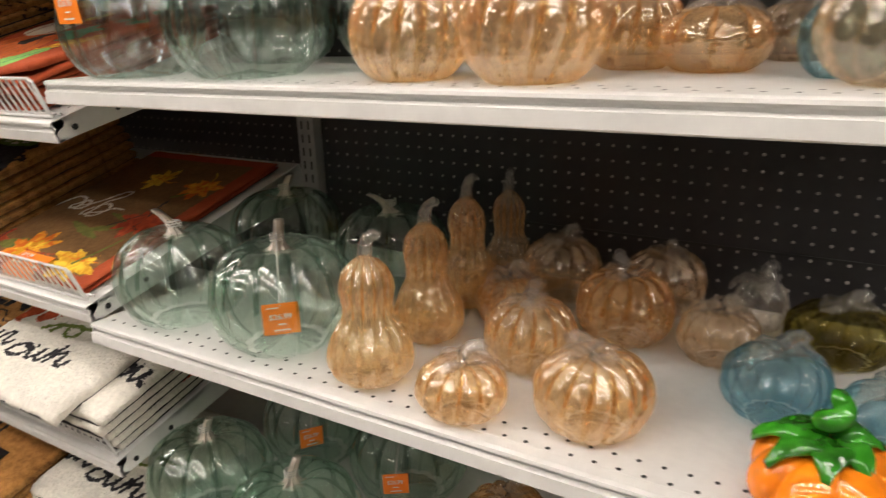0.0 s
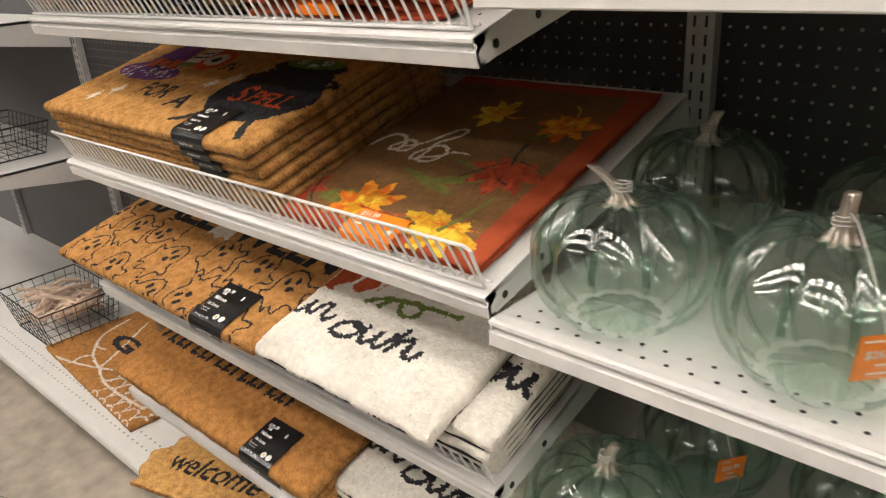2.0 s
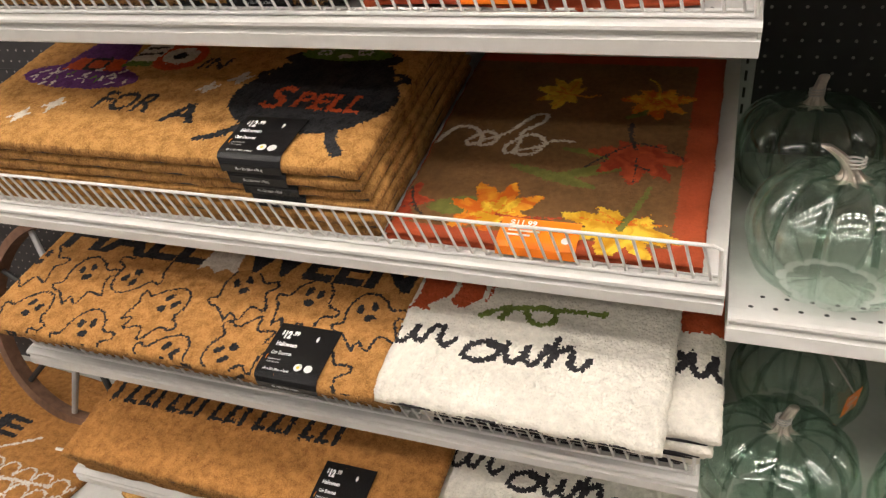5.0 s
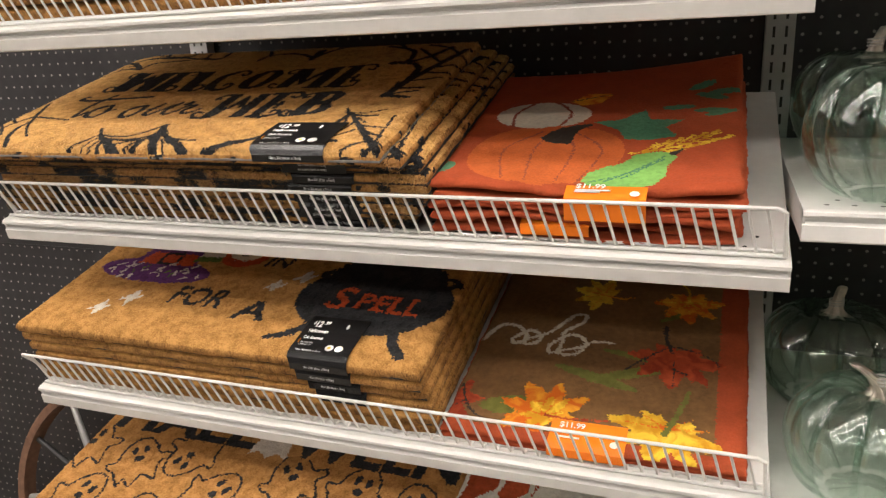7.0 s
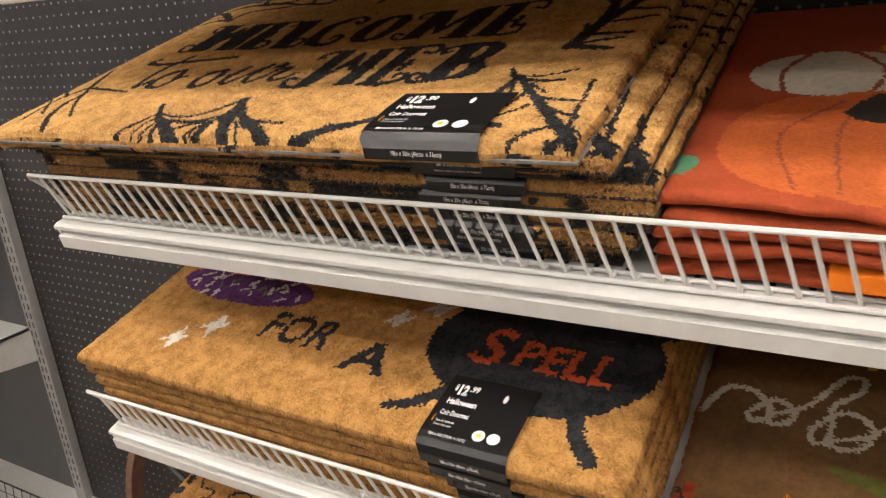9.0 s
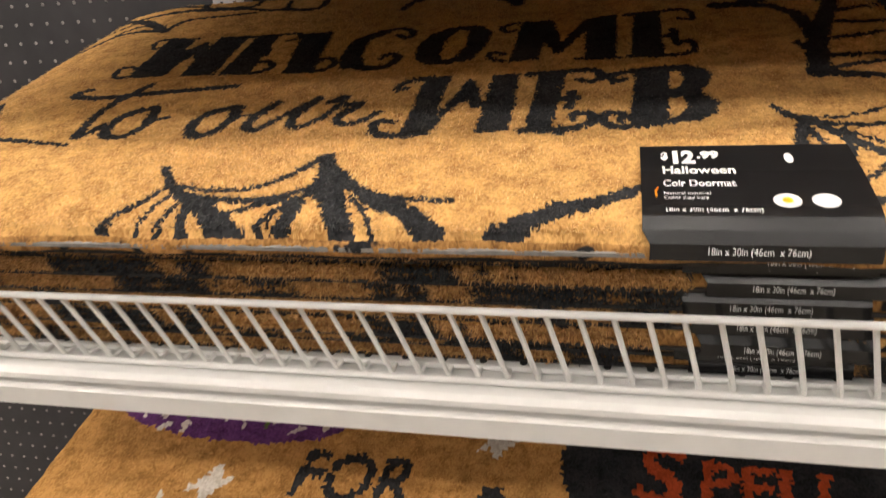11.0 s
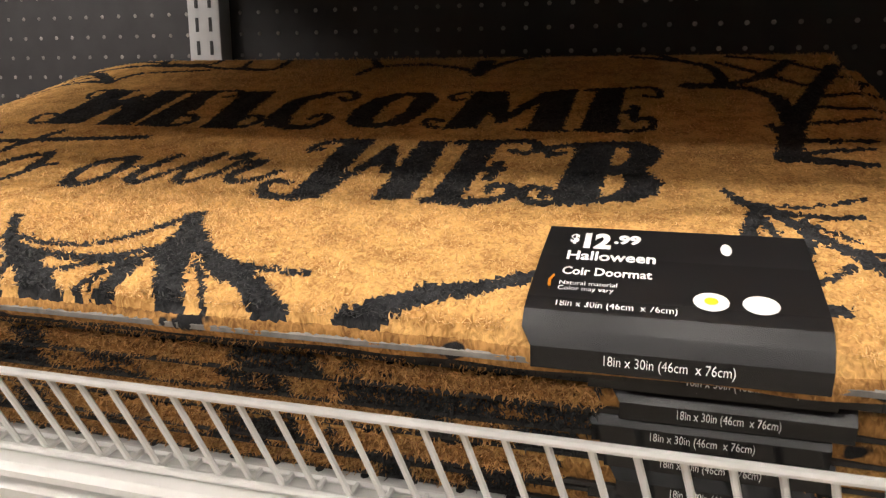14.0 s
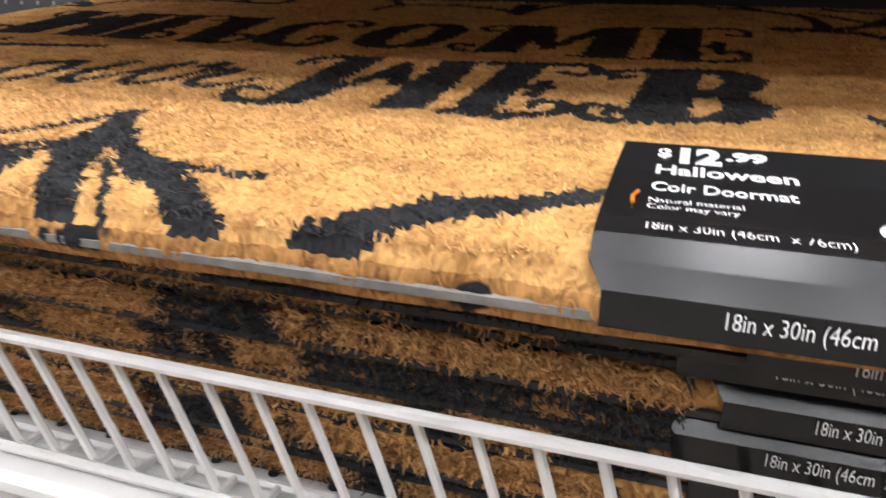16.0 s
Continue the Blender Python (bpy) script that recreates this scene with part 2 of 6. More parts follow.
PRINT = node_mat("white_print", (0.85, 0.85, 0.85), 0.4, spread=0.02)
YELLOW = node_mat("yellow_print", (0.85, 0.62, 0.02), 0.4, spread=0.02)
ORANGE = node_mat("orange_card", (1.0, 0.25, 0.012), 0.4, spread=0.06, scale=20)
WOOL = loop_mat("cream_loop_pile", (0.78, 0.74, 0.66))
WOOL_DARK = loop_mat("charcoal_loop_pile", (0.035, 0.033, 0.036), 0.3)
WOOL_RUST = loop_mat("rust_loop_pile", (0.46, 0.085, 0.03), 0.25)
WOOL_GREEN = loop_mat("olive_loop_pile", (0.17, 0.22, 0.05), 0.25)
RUST = node_mat("rust_loop_pile", (0.46, 0.085, 0.03), 0.9, spread=0.2, scale=260, bump=1.0, bump_scale=330, spec=0.1)
WOOL_GREEN = node_mat("olive_loop_pile", (0.17, 0.22, 0.05), 0.9, spread=0.2, scale=260, bump=1.0, bump_scale=330, spec=0.1)
RUST = node_mat("rust_weave", (0.40, 0.075, 0.028), 0.8, spread=0.14, scale=300, bump=0.5, bump_scale=500, spec=0.15)
RUST2 = node_mat("pumpkin_weave", (0.56, 0.13, 0.035), 0.8, spread=0.16, scale=300, bump=0.5, bump_scale=500, spec=0.15)
BROWN = node_mat("brown_weave", (0.20, 0.105, 0.042), 0.85, spread=0.22, scale=120, bump=0.5, bump_scale=500, spec=0.15)
LEAF_Y = leaf_mat("yellow_leaf_weave", (0.58, 0.27, 0.015), (0.86, 0.58, 0.06))
LEAF_O = leaf_mat("orange_leaf_weave", (0.62, 0.13, 0.012), (0.80, 0.36, 0.03))
LEAF_R = leaf_mat("red_leaf_weave", (0.30, 0.04, 0.018), (0.52, 0.09, 0.03))
OLIVE = node_mat("olive_weave", (0.17, 0.17, 0.04), 0.85, spread=0.3, scale=60, bump=0.5, bump_scale=500, spec=0.15)
MINT = node_mat("green_weave", (0.22, 0.46, 0.12), 0.8, spread=0.2, scale=160, bump=0.5, bump_scale=500, spec=0.15)
TEAL = node_mat("teal_weave", (0.09, 0.24, 0.14), 0.8, spread=0.2, scale=160, bump=0.5, bump_scale=500, spec=0.15)
CREAM = node_mat("cream_weave", (0.66, 0.60, 0.50), 0.8, spread=0.14, scale=160, bump=0.5, bump_scale=500, spec=0.15)
RIBLINE = node_mat("rib_thread", (0.30, 0.062, 0.026), 0.8, spread=0.2, scale=300, bump=0.4, bump_scale=500)
DARKLINE = node_mat("dark_thread", (0.03, 0.02, 0.015), 0.8)
GLASS_GREEN = thin_glass("green_glass", (0.88, 0.95, 0.91), (0.97, 1.0, 0.98), 0.11)
# Rib and crease tints carry the grooves' darkening in their colour
GREEN_RIB = thin_glass("green_glass_rib", (0.78, 0.88, 0.82), (0.97, 1.0, 0.98), 0.11)
GREEN_CREASE = thin_glass("green_glass_crease_shade", (0.52, 0.68, 0.59), (0.97, 1.0, 0.98), 0.11)
GLASS_DARK = thin_glass("dark_green_glass", (0.79, 0.89, 0.83), (0.97, 1.0, 0.98), 0.11)
DARK_RIB = thin_glass("dark_green_glass_rib", (0.64, 0.77, 0.69), (0.97, 1.0, 0.98), 0.11)
DARK_CREASE = thin_glass("dark_green_glass_crease_shade", (0.42, 0.56, 0.48), (0.97, 1.0, 0.98), 0.11)
PEACH, HONEY = (1.0, 0.70, 0.40), (1.0, 0.54, 0.22)
GOLD_RIB = thin_glass("gold_glass_rib", (1.0, 0.84, 0.58), (1.0, 0.90, 0.72), 0.27, rough=0.05, wave=0.6, mottled=0.20, grain=48, film=PEACH, bent=0.3)
GOLD_CREASE = thin_glass("gold_glass_crease_shade", (1.0, 0.68, 0.36), (1.0, 0.78, 0.48), 0.20, rough=0.05, wave=0.5, mottled=0.30, grain=48, film=HONEY, bent=0.3)
GLASS_GOLD = thin_glass("gold_luster_glass", (1.0, 0.88, 0.66), (1.0, 0.94, 0.84), 0.28, rough=0.045, wave=0.65, mottled=0.18, grain=48, film=PEACH, bent=0.3)
GLASS_AMBER = thin_glass("amber_luster_glass", (1.0, 0.80, 0.50), (1.0, 0.90, 0.74), 0.27, rough=0.045, wave=0.65, mottled=0.20, grain=48, film=PEACH, bent=0.3)
GLASS_SMOKE = thin_glass("smoke_luster_glass", (0.96, 0.86, 0.73), (1.0, 0.93, 0.84), 0.17, rough=0.05, wave=0.5, mottled=0.08, grain=40, film=PEACH, bent=0.3)
GLASS_CLEAR = thin_glass("clear_glass", (0.98, 0.96, 0.93), (1, 1, 1), 0.12, rough=0.03, wave=0.25, mottled=0.08)
GLASS_BLUE = thin_glass("blue_glass", (0.58, 0.77, 0.83), (0.85, 0.95, 1.0), 0.07, rough=0.04, wave=0.5, mottled=0.02, grain=40)
GLASS_OLIVE = thin_glass("olive_glass", (0.52, 0.46, 0.16), (0.9, 0.85, 0.6), 0.05, rough=0.04, wave=0.2, mottled=0.02)
GLASS_ORANGE = node_mat("orange_art_glass", (0.90, 0.24, 0.01), 0.06, spread=0.35, scale=25, spec=0.8)
GLASS_LEAF = node_mat("green_art_glass", (0.030, 0.21, 0.012), 0.06, spread=0.9, scale=30, spec=0.8)
STEM = node_mat("silver_stem", (0.62, 0.55, 0.48), 0.28, 0.85, spread=0.25, scale=90, bump=0.4, bump_scale=200)
CORD = node_mat("grey_cord", (0.50, 0.48, 0.45), 0.8, spread=0.2, scale=200)
BLACKWIRE = node_mat("black_wire", (0.02, 0.02, 0.02), 0.5)
BONE = node_mat("bone_resin", (0.62, 0.47, 0.36), 0.6, spread=0.3, scale=40, bump=0.3)
RUSTWOOD = node_mat("brown_wood", (0.17, 0.09, 0.055), 0.6, spread=0.3, scale=60, bump=0.3)
LAMPMAT = emit_mat("lamp_diffuser", (1.0, 0.915, 0.83), LAMP)


# ---- small mesh helpers ----
def part(name, bm, material, parent, label="", smooth=False):
    me = bpy.data.meshes.new(name)
    if smooth:
        for f in bm.faces:
            f.smooth = True
    bm.to_mesh(me)
    bm.free()
    me.materials.append(material)
    ob = new(name, me)
    ob.parent = parent
    if label:
        tagged(ob, label)
    return ob


def share(name, me, parent, m):
    ob = new(name, me)
    ob.parent = parent
    ob.matrix_basis = m
    return ob


def thing(name, label, category, m=None, group="", kind=""):
    ob = new(name)
    ob.empty_display_size = 0.05
    if m is not None:
        ob.matrix_basis = m
    return tagged(ob, label, category, group, kind)


def add_box(bm, x0, x1, y0, y1, z0, z1, bevel=0.0):
    m = Matrix.LocRotScale(((x0 + x1) / 2, (y0 + y1) / 2, (z0 + z1) / 2), None, (x1 - x0, y1 - y0, z1 - z0))
    geom = bmesh.ops.create_cube(bm, size=1, matrix=m)
    if bevel:
        edges = list({e for v in geom["verts"] for e in v.link_edges})
        bmesh.ops.bevel(bm, geom=edges, offset=bevel, segments=2, affect="EDGES", profile=0.6)
    return bm


def box(x0, x1, y0, y1, z0, z1, bevel=0.0):
    return add_box(bmesh.new(), x0, x1, y0, y1, z0, z1, bevel)


def add_tube(bm, pts, r, sides=6, r_end=None, close=True):
    """A tube along a polyline."""
    rings = []
    n = len(pts)
    r_end = r if r_end is None else r_end
    for i, p in enumerate(pts):
        p = Vector(p)
        d = (Vector(pts[min(i + 1, n - 1)]) - Vector(pts[max(i - 1, 0)])).normalized()
        side = d.cross(Vector((0.13, 0.21, 0.97)))
        if side.length < 0.2:
            side = d.cross(Vector((1, 0.1, 0)))
        side.normalize()
        up = side.cross(d)
        rr = r + (r_end - r) * i / (n - 1)
        rings.append([bm.verts.new(p + rr * (math.cos(2 * math.pi * k / sides) * side + math.sin(2 * math.pi * k / sides) * up)) for k in range(sides)])
    for a, b in zip(rings, rings[1:]):
        for k in range(sides):
            bm.faces.new((a[k], a[(k + 1) % sides], b[(k + 1) % sides], b[k]))
    if close:
        bm.faces.new(rings[0][::-1])
        bm.faces.new(rings[-1])
    return bm


def tube(pts, r, sides=6, r_end=None):
    return add_tube(bmesh.new(), pts, r, sides, r_end)


def extrude_profile(prof, x0, x1):
    """A closed profile in (y, z), drawn out along x."""
    bm = bmesh.new()
    a = [bm.verts.new((x0, y, z)) for y, z in prof]
    b = [bm.verts.new((x1, y, z)) for y, z in prof]
    n = len(prof)
    for i in range(n):
        bm.faces.new((a[i], a[(i + 1) % n], b[(i + 1) % n], b[i]))
    bm.faces.new(a[::-1])
    bm.faces.new(b)
    bmesh.ops.recalc_face_normals(bm, faces=bm.faces)
    return bm


def raw_mesh(name, verts, faces, mats, index=None, smooth=False):
    """A mesh from arrays of equal-sided faces, with a material index a face."""
    verts, faces = np.asarray(verts, np.float32), np.asarray(faces, np.int32)
    me = bpy.data.meshes.new(name)
    sides = faces.shape[1]
    me.vertices.add(len(verts))
    me.vertices.foreach_set("co", verts.ravel())
    me.loops.add(faces.size)
    me.loops.foreach_set("vertex_index", faces.ravel())
    me.polygons.add(len(faces))
    me.polygons.foreach_set("loop_start", np.arange(0, faces.size, sides, dtype=np.int32))
    for mt in mats:
        me.materials.append(mt)
    if index is not None:
        me.polygons.foreach_set("material_index", np.asarray(index, np.int32))
    me.update(calc_edges=True)
    me.validate()
    me.polygons.foreach_set("use_smooth", np.full(len(me.polygons), bool(smooth)))
    return me


def font_tris(text, size, bold=0.0, shear=0.0, spacing=1.0):
    """Triangles of a line of text in the built-in font, from its lower left corner."""
    cu = bpy.data.curves.new("line", "FONT")
    cu.body, cu.size, cu.offset, cu.shear, cu.space_character = text, size, bold, shear, spacing
    cu.resolution_u = 3
    ob = bpy.data.objects.new("line", cu)
    scene.collection.objects.link(ob)
    dg = bpy.context.evaluated_depsgraph_get()
    me = ob.evaluated_get(dg).to_mesh()
    me.calc_loop_triangles()
    co = np.array([v.co[:2] for v in me.vertices], float).reshape(-1, 2)
    tr = np.array([t.vertices[:] for t in me.loop_triangles], int).reshape(-1, 3)
    ob.evaluated_get(dg).to_mesh_clear()
    bpy.data.objects.remove(ob)
    bpy.data.curves.remove(cu)
    return co, tr


FONT_CACHE = {}


def lettering(name, text, size, material, parent, m, width=None, bold=0.0, shear=0.0):
    """Flat printed text as a mesh, set to a width if one is given."""
    key = (text, size, width, bold, shear, material.name)
    if key not in FONT_CACHE:
        co, tr = font_tris(text, size, bold, shear)
        if width:
            co[:, 0] *= width / max(1e-6, co[:, 0].max())
        FONT_CACHE[key] = raw_mesh(name, np.c_[co, np.zeros(len(co))], tr, [material])
    return share(name, FONT_CACHE[key], parent, m)


# ---- printed designs, drawn on a grid ----
class Design:
    def __init__(self, w, d, cell, fuzz=0.0008, seed=1):
        self.w, self.d = w, d
        self.nu, self.nv = round(w / cell), round(d / cell)
        u = (np.arange(self.nu) + 0.5) * w / self.nu
        v = (np.arange(self.nv) + 0.5) * d / self.nv
        self.U, self.V = np.meshgrid(u, v)
        rs = np.random.RandomState(seed)
        self.U = self.U + rs.normal(0, fuzz, self.U.shape)
        self.V = self.V + rs.normal(0, fuzz, self.V.shape)
        self.ink = np.zeros(self.U.shape, int)

    def stroke(self, pts, w0, w1=None, ink=1, smooth=True):
        """A brush line through the points, its width running from w0 to w1."""
        w1 = w0 if w1 is None else w1
        p = np.array(pts, float)
        if smooth and len(p) > 2:
            q = []
            for i in range(len(p) - 1):
                a, b, c, e = p[max(i - 1, 0)], p[i], p[i + 1], p[min(i + 2, len(p) - 1)]
                for s in np.linspace(0, 1, 7)[:-1]:
                    q.append(0.5 * (2 * b + (c - a) * s + (2 * a - 5 * b + 4 * c - e) * s * s + (3 * b - a - 3 * c + e) * s ** 3))
            p = np.array(q + [p[-1]])
        n = len(p) - 1
        for i in range(n):
            a, b = p[i], p[i + 1]
            r0, r1 = (w0 + (w1 - w0) * i / n) / 2, (w0 + (w1 - w0) * (i + 1) / n) / 2
            rm = max(r0, r1) + 0.004
            box_ = (self.U > min(a[0], b[0]) - rm) & (self.U < max(a[0], b[0]) + rm) & (self.V > min(a[1], b[1]) - rm) & (self.V < max(a[1], b[1]) + rm)
            if not box_.any():
                continue
            du, dv = self.U[box_] - a[0], self.V[box_] - a[1]
            e = b - a
            s = np.clip((du * e[0] + dv * e[1]) / max(1e-12, e @ e), 0, 1)
            hit = (du - s * e[0]) ** 2 + (dv - s * e[1]) ** 2 < (r0 + (r1 - r0) * s) ** 2
            k = self.ink[box_]
            k[hit] = ink
            self.ink[box_] = k
        return self

    def poly(self, pts, ink=1):
        p = np.array(pts, float)
        inside = np.zeros(self.U.shape, bool)
        for (x0, y0), (x1, y1) in zip(p, np.roll(p, -1, 0)):
            if y0 == y1:
                continue
            cross = ((y0 > self.V) != (y1 > self.V)) & (self.U < (x1 - x0) * (self.V - y0) / (y1 - y0) + x0)
            inside ^= cross
        self.ink[inside] = ink
        return self

    def oval(self, x, y, rx, ry, ink=1, turn=0.0):
        c, s = math.cos(turn), math.sin(turn)
        du, dv = self.U - x, self.V - y
        self.ink[((du * c + dv * s) / rx) ** 2 + ((dv * c - du * s) / ry) ** 2 < 1] = ink
        return self

    def text(self, text, x, y, size, width, ink=1, bold=0.0, shear=0.0, rise=0.0):
        co, tr = font_tris(text, size, bold, shear)
        co[:, 0] *= width / co[:, 0].max()
        co[:, 1] += co[:, 0] * rise
        co += (x, y)
        for t in tr:
            a, b, c = co[t]
            lo, hi = np.minimum(np.minimum(a, b), c), np.maximum(np.maximum(a, b), c)
            i0, i1 = int(max(0, lo[0] / self.w * self.nu - 2)), int(min(self.nu, hi[0] / self.w * self.nu + 3))
            j0, j1 = int(max(0, lo[1] / self.d * self.nv - 2)), int(min(self.nv, hi[1] / self.d * self.nv + 3))
            U, V = self.U[j0:j1, i0:i1], self.V[j0:j1, i0:i1]
            s = [(q[0] - p[0]) * (V - p[1]) - (q[1] - p[1]) * (U - p[0]) for p, q in ((a, b), (b, c), (c, a))]
            k = ((s[0] >= 0) & (s[1] >= 0) & (s[2] >= 0)) | ((s[0] <= 0) & (s[1] <= 0) & (s[2] <= 0))
            self.ink[j0:j1, i0:i1][k] = ink
        return self


def smooth_noise(U, V, scale, seed):
    """Sum of a few waves: a gentle, seeded unevenness in -1..1."""
    rs = np.random.RandomState(seed)
    out = np.zeros_like(U)
    for _ in range(5):
        a, f, ph = rs.uniform(0, 2 * math.pi), scale * rs.uniform(0.6, 1.5), rs.uniform(0, 2 * math.pi)
        out += np.sin(f * (U * math.cos(a) + V * math.sin(a)) + ph)
    return out / 5


def slab_mesh(name, w, d, th, mats, side_index, cell=0.012, design=None, rough=0.0007, bulge=0.003, edge=0.008, seed=3, bend=None, cut=None):
    """A soft slab (mat, rug, folded cloth): a top grid with a rounded, uneven rim, and a side wall of its own material."""
    nu, nv = (design.nu, design.nv) if design else (round(w / cell), round(d / cell))
    rs = np.random.RandomState(seed)
    U, V = np.meshgrid(np.linspace(0, w, nu + 1), np.linspace(0, d, nv + 1))
    near = np.minimum(np.minimum(U, w - U), np.minimum(V, d - V))
    Z = th + bulge * smooth_noise(U, V, 14, seed) + rs.normal(0, rough, U.shape)
    Z = Z - np.where(near < edge, (1 - near / edge) ** 2 * th * 0.35, 0)
    ju = rs.normal(0, 0.22 * w / nu, U.shape) * (near > 0)
    jv = rs.normal(0, 0.22 * d / nv, U.shape) * (near > 0)
    wob = 0.0022 * smooth_noise(U * 9, V * 9, 12, seed + 5)
    X = U + ju + np.where(near == 0, wob, 0)
    Y = V + jv + np.where(near == 0, wob, 0)
    if cut is not None:
        X = X + cut(V) * np.clip(1 - U / 0.2, 0, 1)
    base = np.zeros_like(Z)
    if bend is not None:
        lift = bend(U, V)
        Z, base = Z + lift, base + lift
    verts = np.stack([X, Y, Z], -1).reshape(-1, 3)
    idx = np.arange((nu + 1) * (nv + 1)).reshape(nv + 1, nu + 1)
    faces = np.stack([idx[:-1, :-1], idx[:-1, 1:], idx[1:, 1:], idx[1:, :-1]], -1).reshape(-1, 4)
    index = design.ink.reshape(-1) if design else np.zeros(len(faces), int)
    loop = np.concatenate([idx[0, :-1], idx[:-1, -1], idx[-1, :0:-1], idx[:0:-1, 0]])
    bl = base.reshape(-1)[loop]
    out = verts[loop].copy()
    c = np.array([w / 2, d / 2])
    away = out[:, :2] - c
    away /= np.linalg.norm(away, axis=1)[:, None]
    mid, low = out.copy(), out.copy()
    mid[:, :2] += away * (0.0025 + rs.uniform(-0.0012, 0.0012, len(out)))[:, None]
    mid[:, 2] = bl + th * 0.38
    low[:, 2] = bl
    n0, m = len(verts), len(loop)
    verts = np.vstack([verts, mid, low])
    k = np.arange(m)
    k2 = np.roll(k, -1)
    s1 = np.stack([loop, n0 + k, n0 + k2, loop[k2]], -1)
    s2 = np.stack([n0 + k, n0 + m + k, n0 + m + k2, n0 + k2], -1)
    faces = np.vstack([faces, s1, s2])
    index = np.r_[index, np.full(2 * m, side_index)]
    return raw_mesh(name, verts, faces, mats, index, smooth=True)


def edge_fibre_mesh(name, w, th, count, length, seed, mats, width=0.0005):
    """Bristly fibres on the front edge of a mat, in uneven blocks of bare and printed coir."""
    rs = np.random.RandomState(seed)
    u, z = rs.uniform(0.001, w - 0.001, count), rs.uniform(0.0015, th * 0.86, count)
    u = u[bare := (u < 0.552) | (u > 0.690)]
    z = z[bare]
    count = len(u)
    cuts = np.sort(rs.uniform(0, w, 34))
    block = np.searchsorted(cuts, u + rs.normal(0, 0.0025, count) + 0.35 * (z - th / 2))
    printed = np.r_[rs.uniform(0, 1, 36) < 0.34][block]
    d = np.stack([rs.normal(0, 0.36, count), -np.abs(rs.normal(0.30, 0.25, count)), rs.normal(0.0, 0.55, count)], -1)
    d /= np.linalg.norm(d, axis=1)[:, None]
    ln = length * rs.uniform(0.5, 1.3, count)
    s = np.stack([d[:, 2], 0 * u, -d[:, 0]], -1)
    s *= (width / np.maximum(np.linalg.norm(s, axis=1), 1e-4))[:, None]
    p = np.stack([u, np.full(count, -0.0015), z], -1)
    mid = p + d * (0.55 * ln)[:, None] + rs.normal(0, 0.0005, (count, 3))
    tip = p + d * ln[:, None] + rs.normal(0, 0.0008, (count, 3))
    verts = np.stack([p - s, p + s, mid + s * 0.8, mid - s * 0.8, tip + s * 0.3, tip - s * 0.3], 1).reshape(-1, 3)
    k = np.arange(count) * 6
    faces = np.concatenate([np.stack([k, k + 1, k + 2, k + 3], -1), np.stack([k + 3, k + 2, k + 4, k + 5], -1)])
    index = printed.astype(int)
    return raw_mesh(name, verts, faces, mats, np.r_[index, index])


def fibre_mesh(name, design, th, count, length, seed, mats, bend=None, width=0.00032):
    """Loose fibres lying at all angles on a printed pile: one sliver each, in the colour of the print under it."""
    rs = np.random.RandomState(seed)
    u, v = rs.uniform(0.002, design.w - 0.002, count), rs.uniform(0.001, design.d - 0.002, count)
    bare = (u > 0.564) & (u < 0.692) & (v < 0.09)
    u, v = u[~bare], v[~bare]
    count = len(u)
    a = rs.uniform(0, 2 * math.pi, count)
    tilt = rs.uniform(0.15, 1.15, count)
    ln = length * rs.uniform(0.5, 1.4, count)
    d = np.stack([np.cos(a) * np.cos(tilt), np.sin(a) * np.cos(tilt), np.sin(tilt)], -1)
    s = np.stack([-np.sin(a), np.cos(a), np.zeros(count)], -1) * width
    z = th - 0.0012 + (bend(u, v) if bend is not None else 0)
    p = np.stack([u, v, z + 0 * u], -1)
    curl = np.stack([np.cos(a + 1.3), np.sin(a + 1.3), -0.4 + 0 * a], -1) * (ln * rs.uniform(-0.25, 0.25, count))[:, None]
    mid = p + d * (ln * 0.55)[:, None] + curl * 0.6
    tip = p + d * ln[:, None] * np.array([1, 1, 0.75])
    verts = np.stack([p - s, p + s, mid + s * 0.8, mid - s * 0.8, tip + s * 0.3, tip - s * 0.3], 1).reshape(-1, 3)
    k = np.arange(count) * 6
    faces = np.concatenate([np.stack([k, k + 1, k + 2, k + 3], -1), np.stack([k + 3, k + 2, k + 4, k + 5], -1)])
    i = np.clip((u / design.w * design.nu).astype(int), 0, design.nu - 1)
    j = np.clip((v / design.d * design.nv).astype(int), 0, design.nv - 1)
    ink = (design.ink[j, i] > 0).astype(int)
    return raw_mesh(name, verts, faces, mats, np.r_[ink, ink])

# ---- the setting ----
SLOPE = math.degrees(math.atan(0.27))
BAY = 1.22


def structure(name, bm, material, label):
    return tagged(part(name, bm, material, None), label, name.split("_")[0], kind="structure")


structure("floor", box(-12, 12, -8, 3, -0.1, 0.0), CONCRETE, "polished grey-beige concrete store floor with fine cracks")
structure("ceiling", box(-12, 12, -8, 3, 4.0, 4.1), CEIL, "high grey painted store ceiling")
structure("wall_north", box(-12, 12, 3.0, 3.1, 0, 4.0), PLASTER, "plain painted store wall behind the shelving")
structure("wall_south", box(-12, 12, -8.1, -8.0, 0, 4.0), PLASTER, "plain painted store wall across the aisle")
structure("wall_east", box(12, 12.1, -8, 3, 0, 4.0), PLASTER, "plain painted store wall at the aisle's end")
structure("wall_west", box(-12.1, -12, -8, 3, 0, 4.0), PLASTER, "plain painted store wall at the aisle's other end")

crack = bmesh.new()
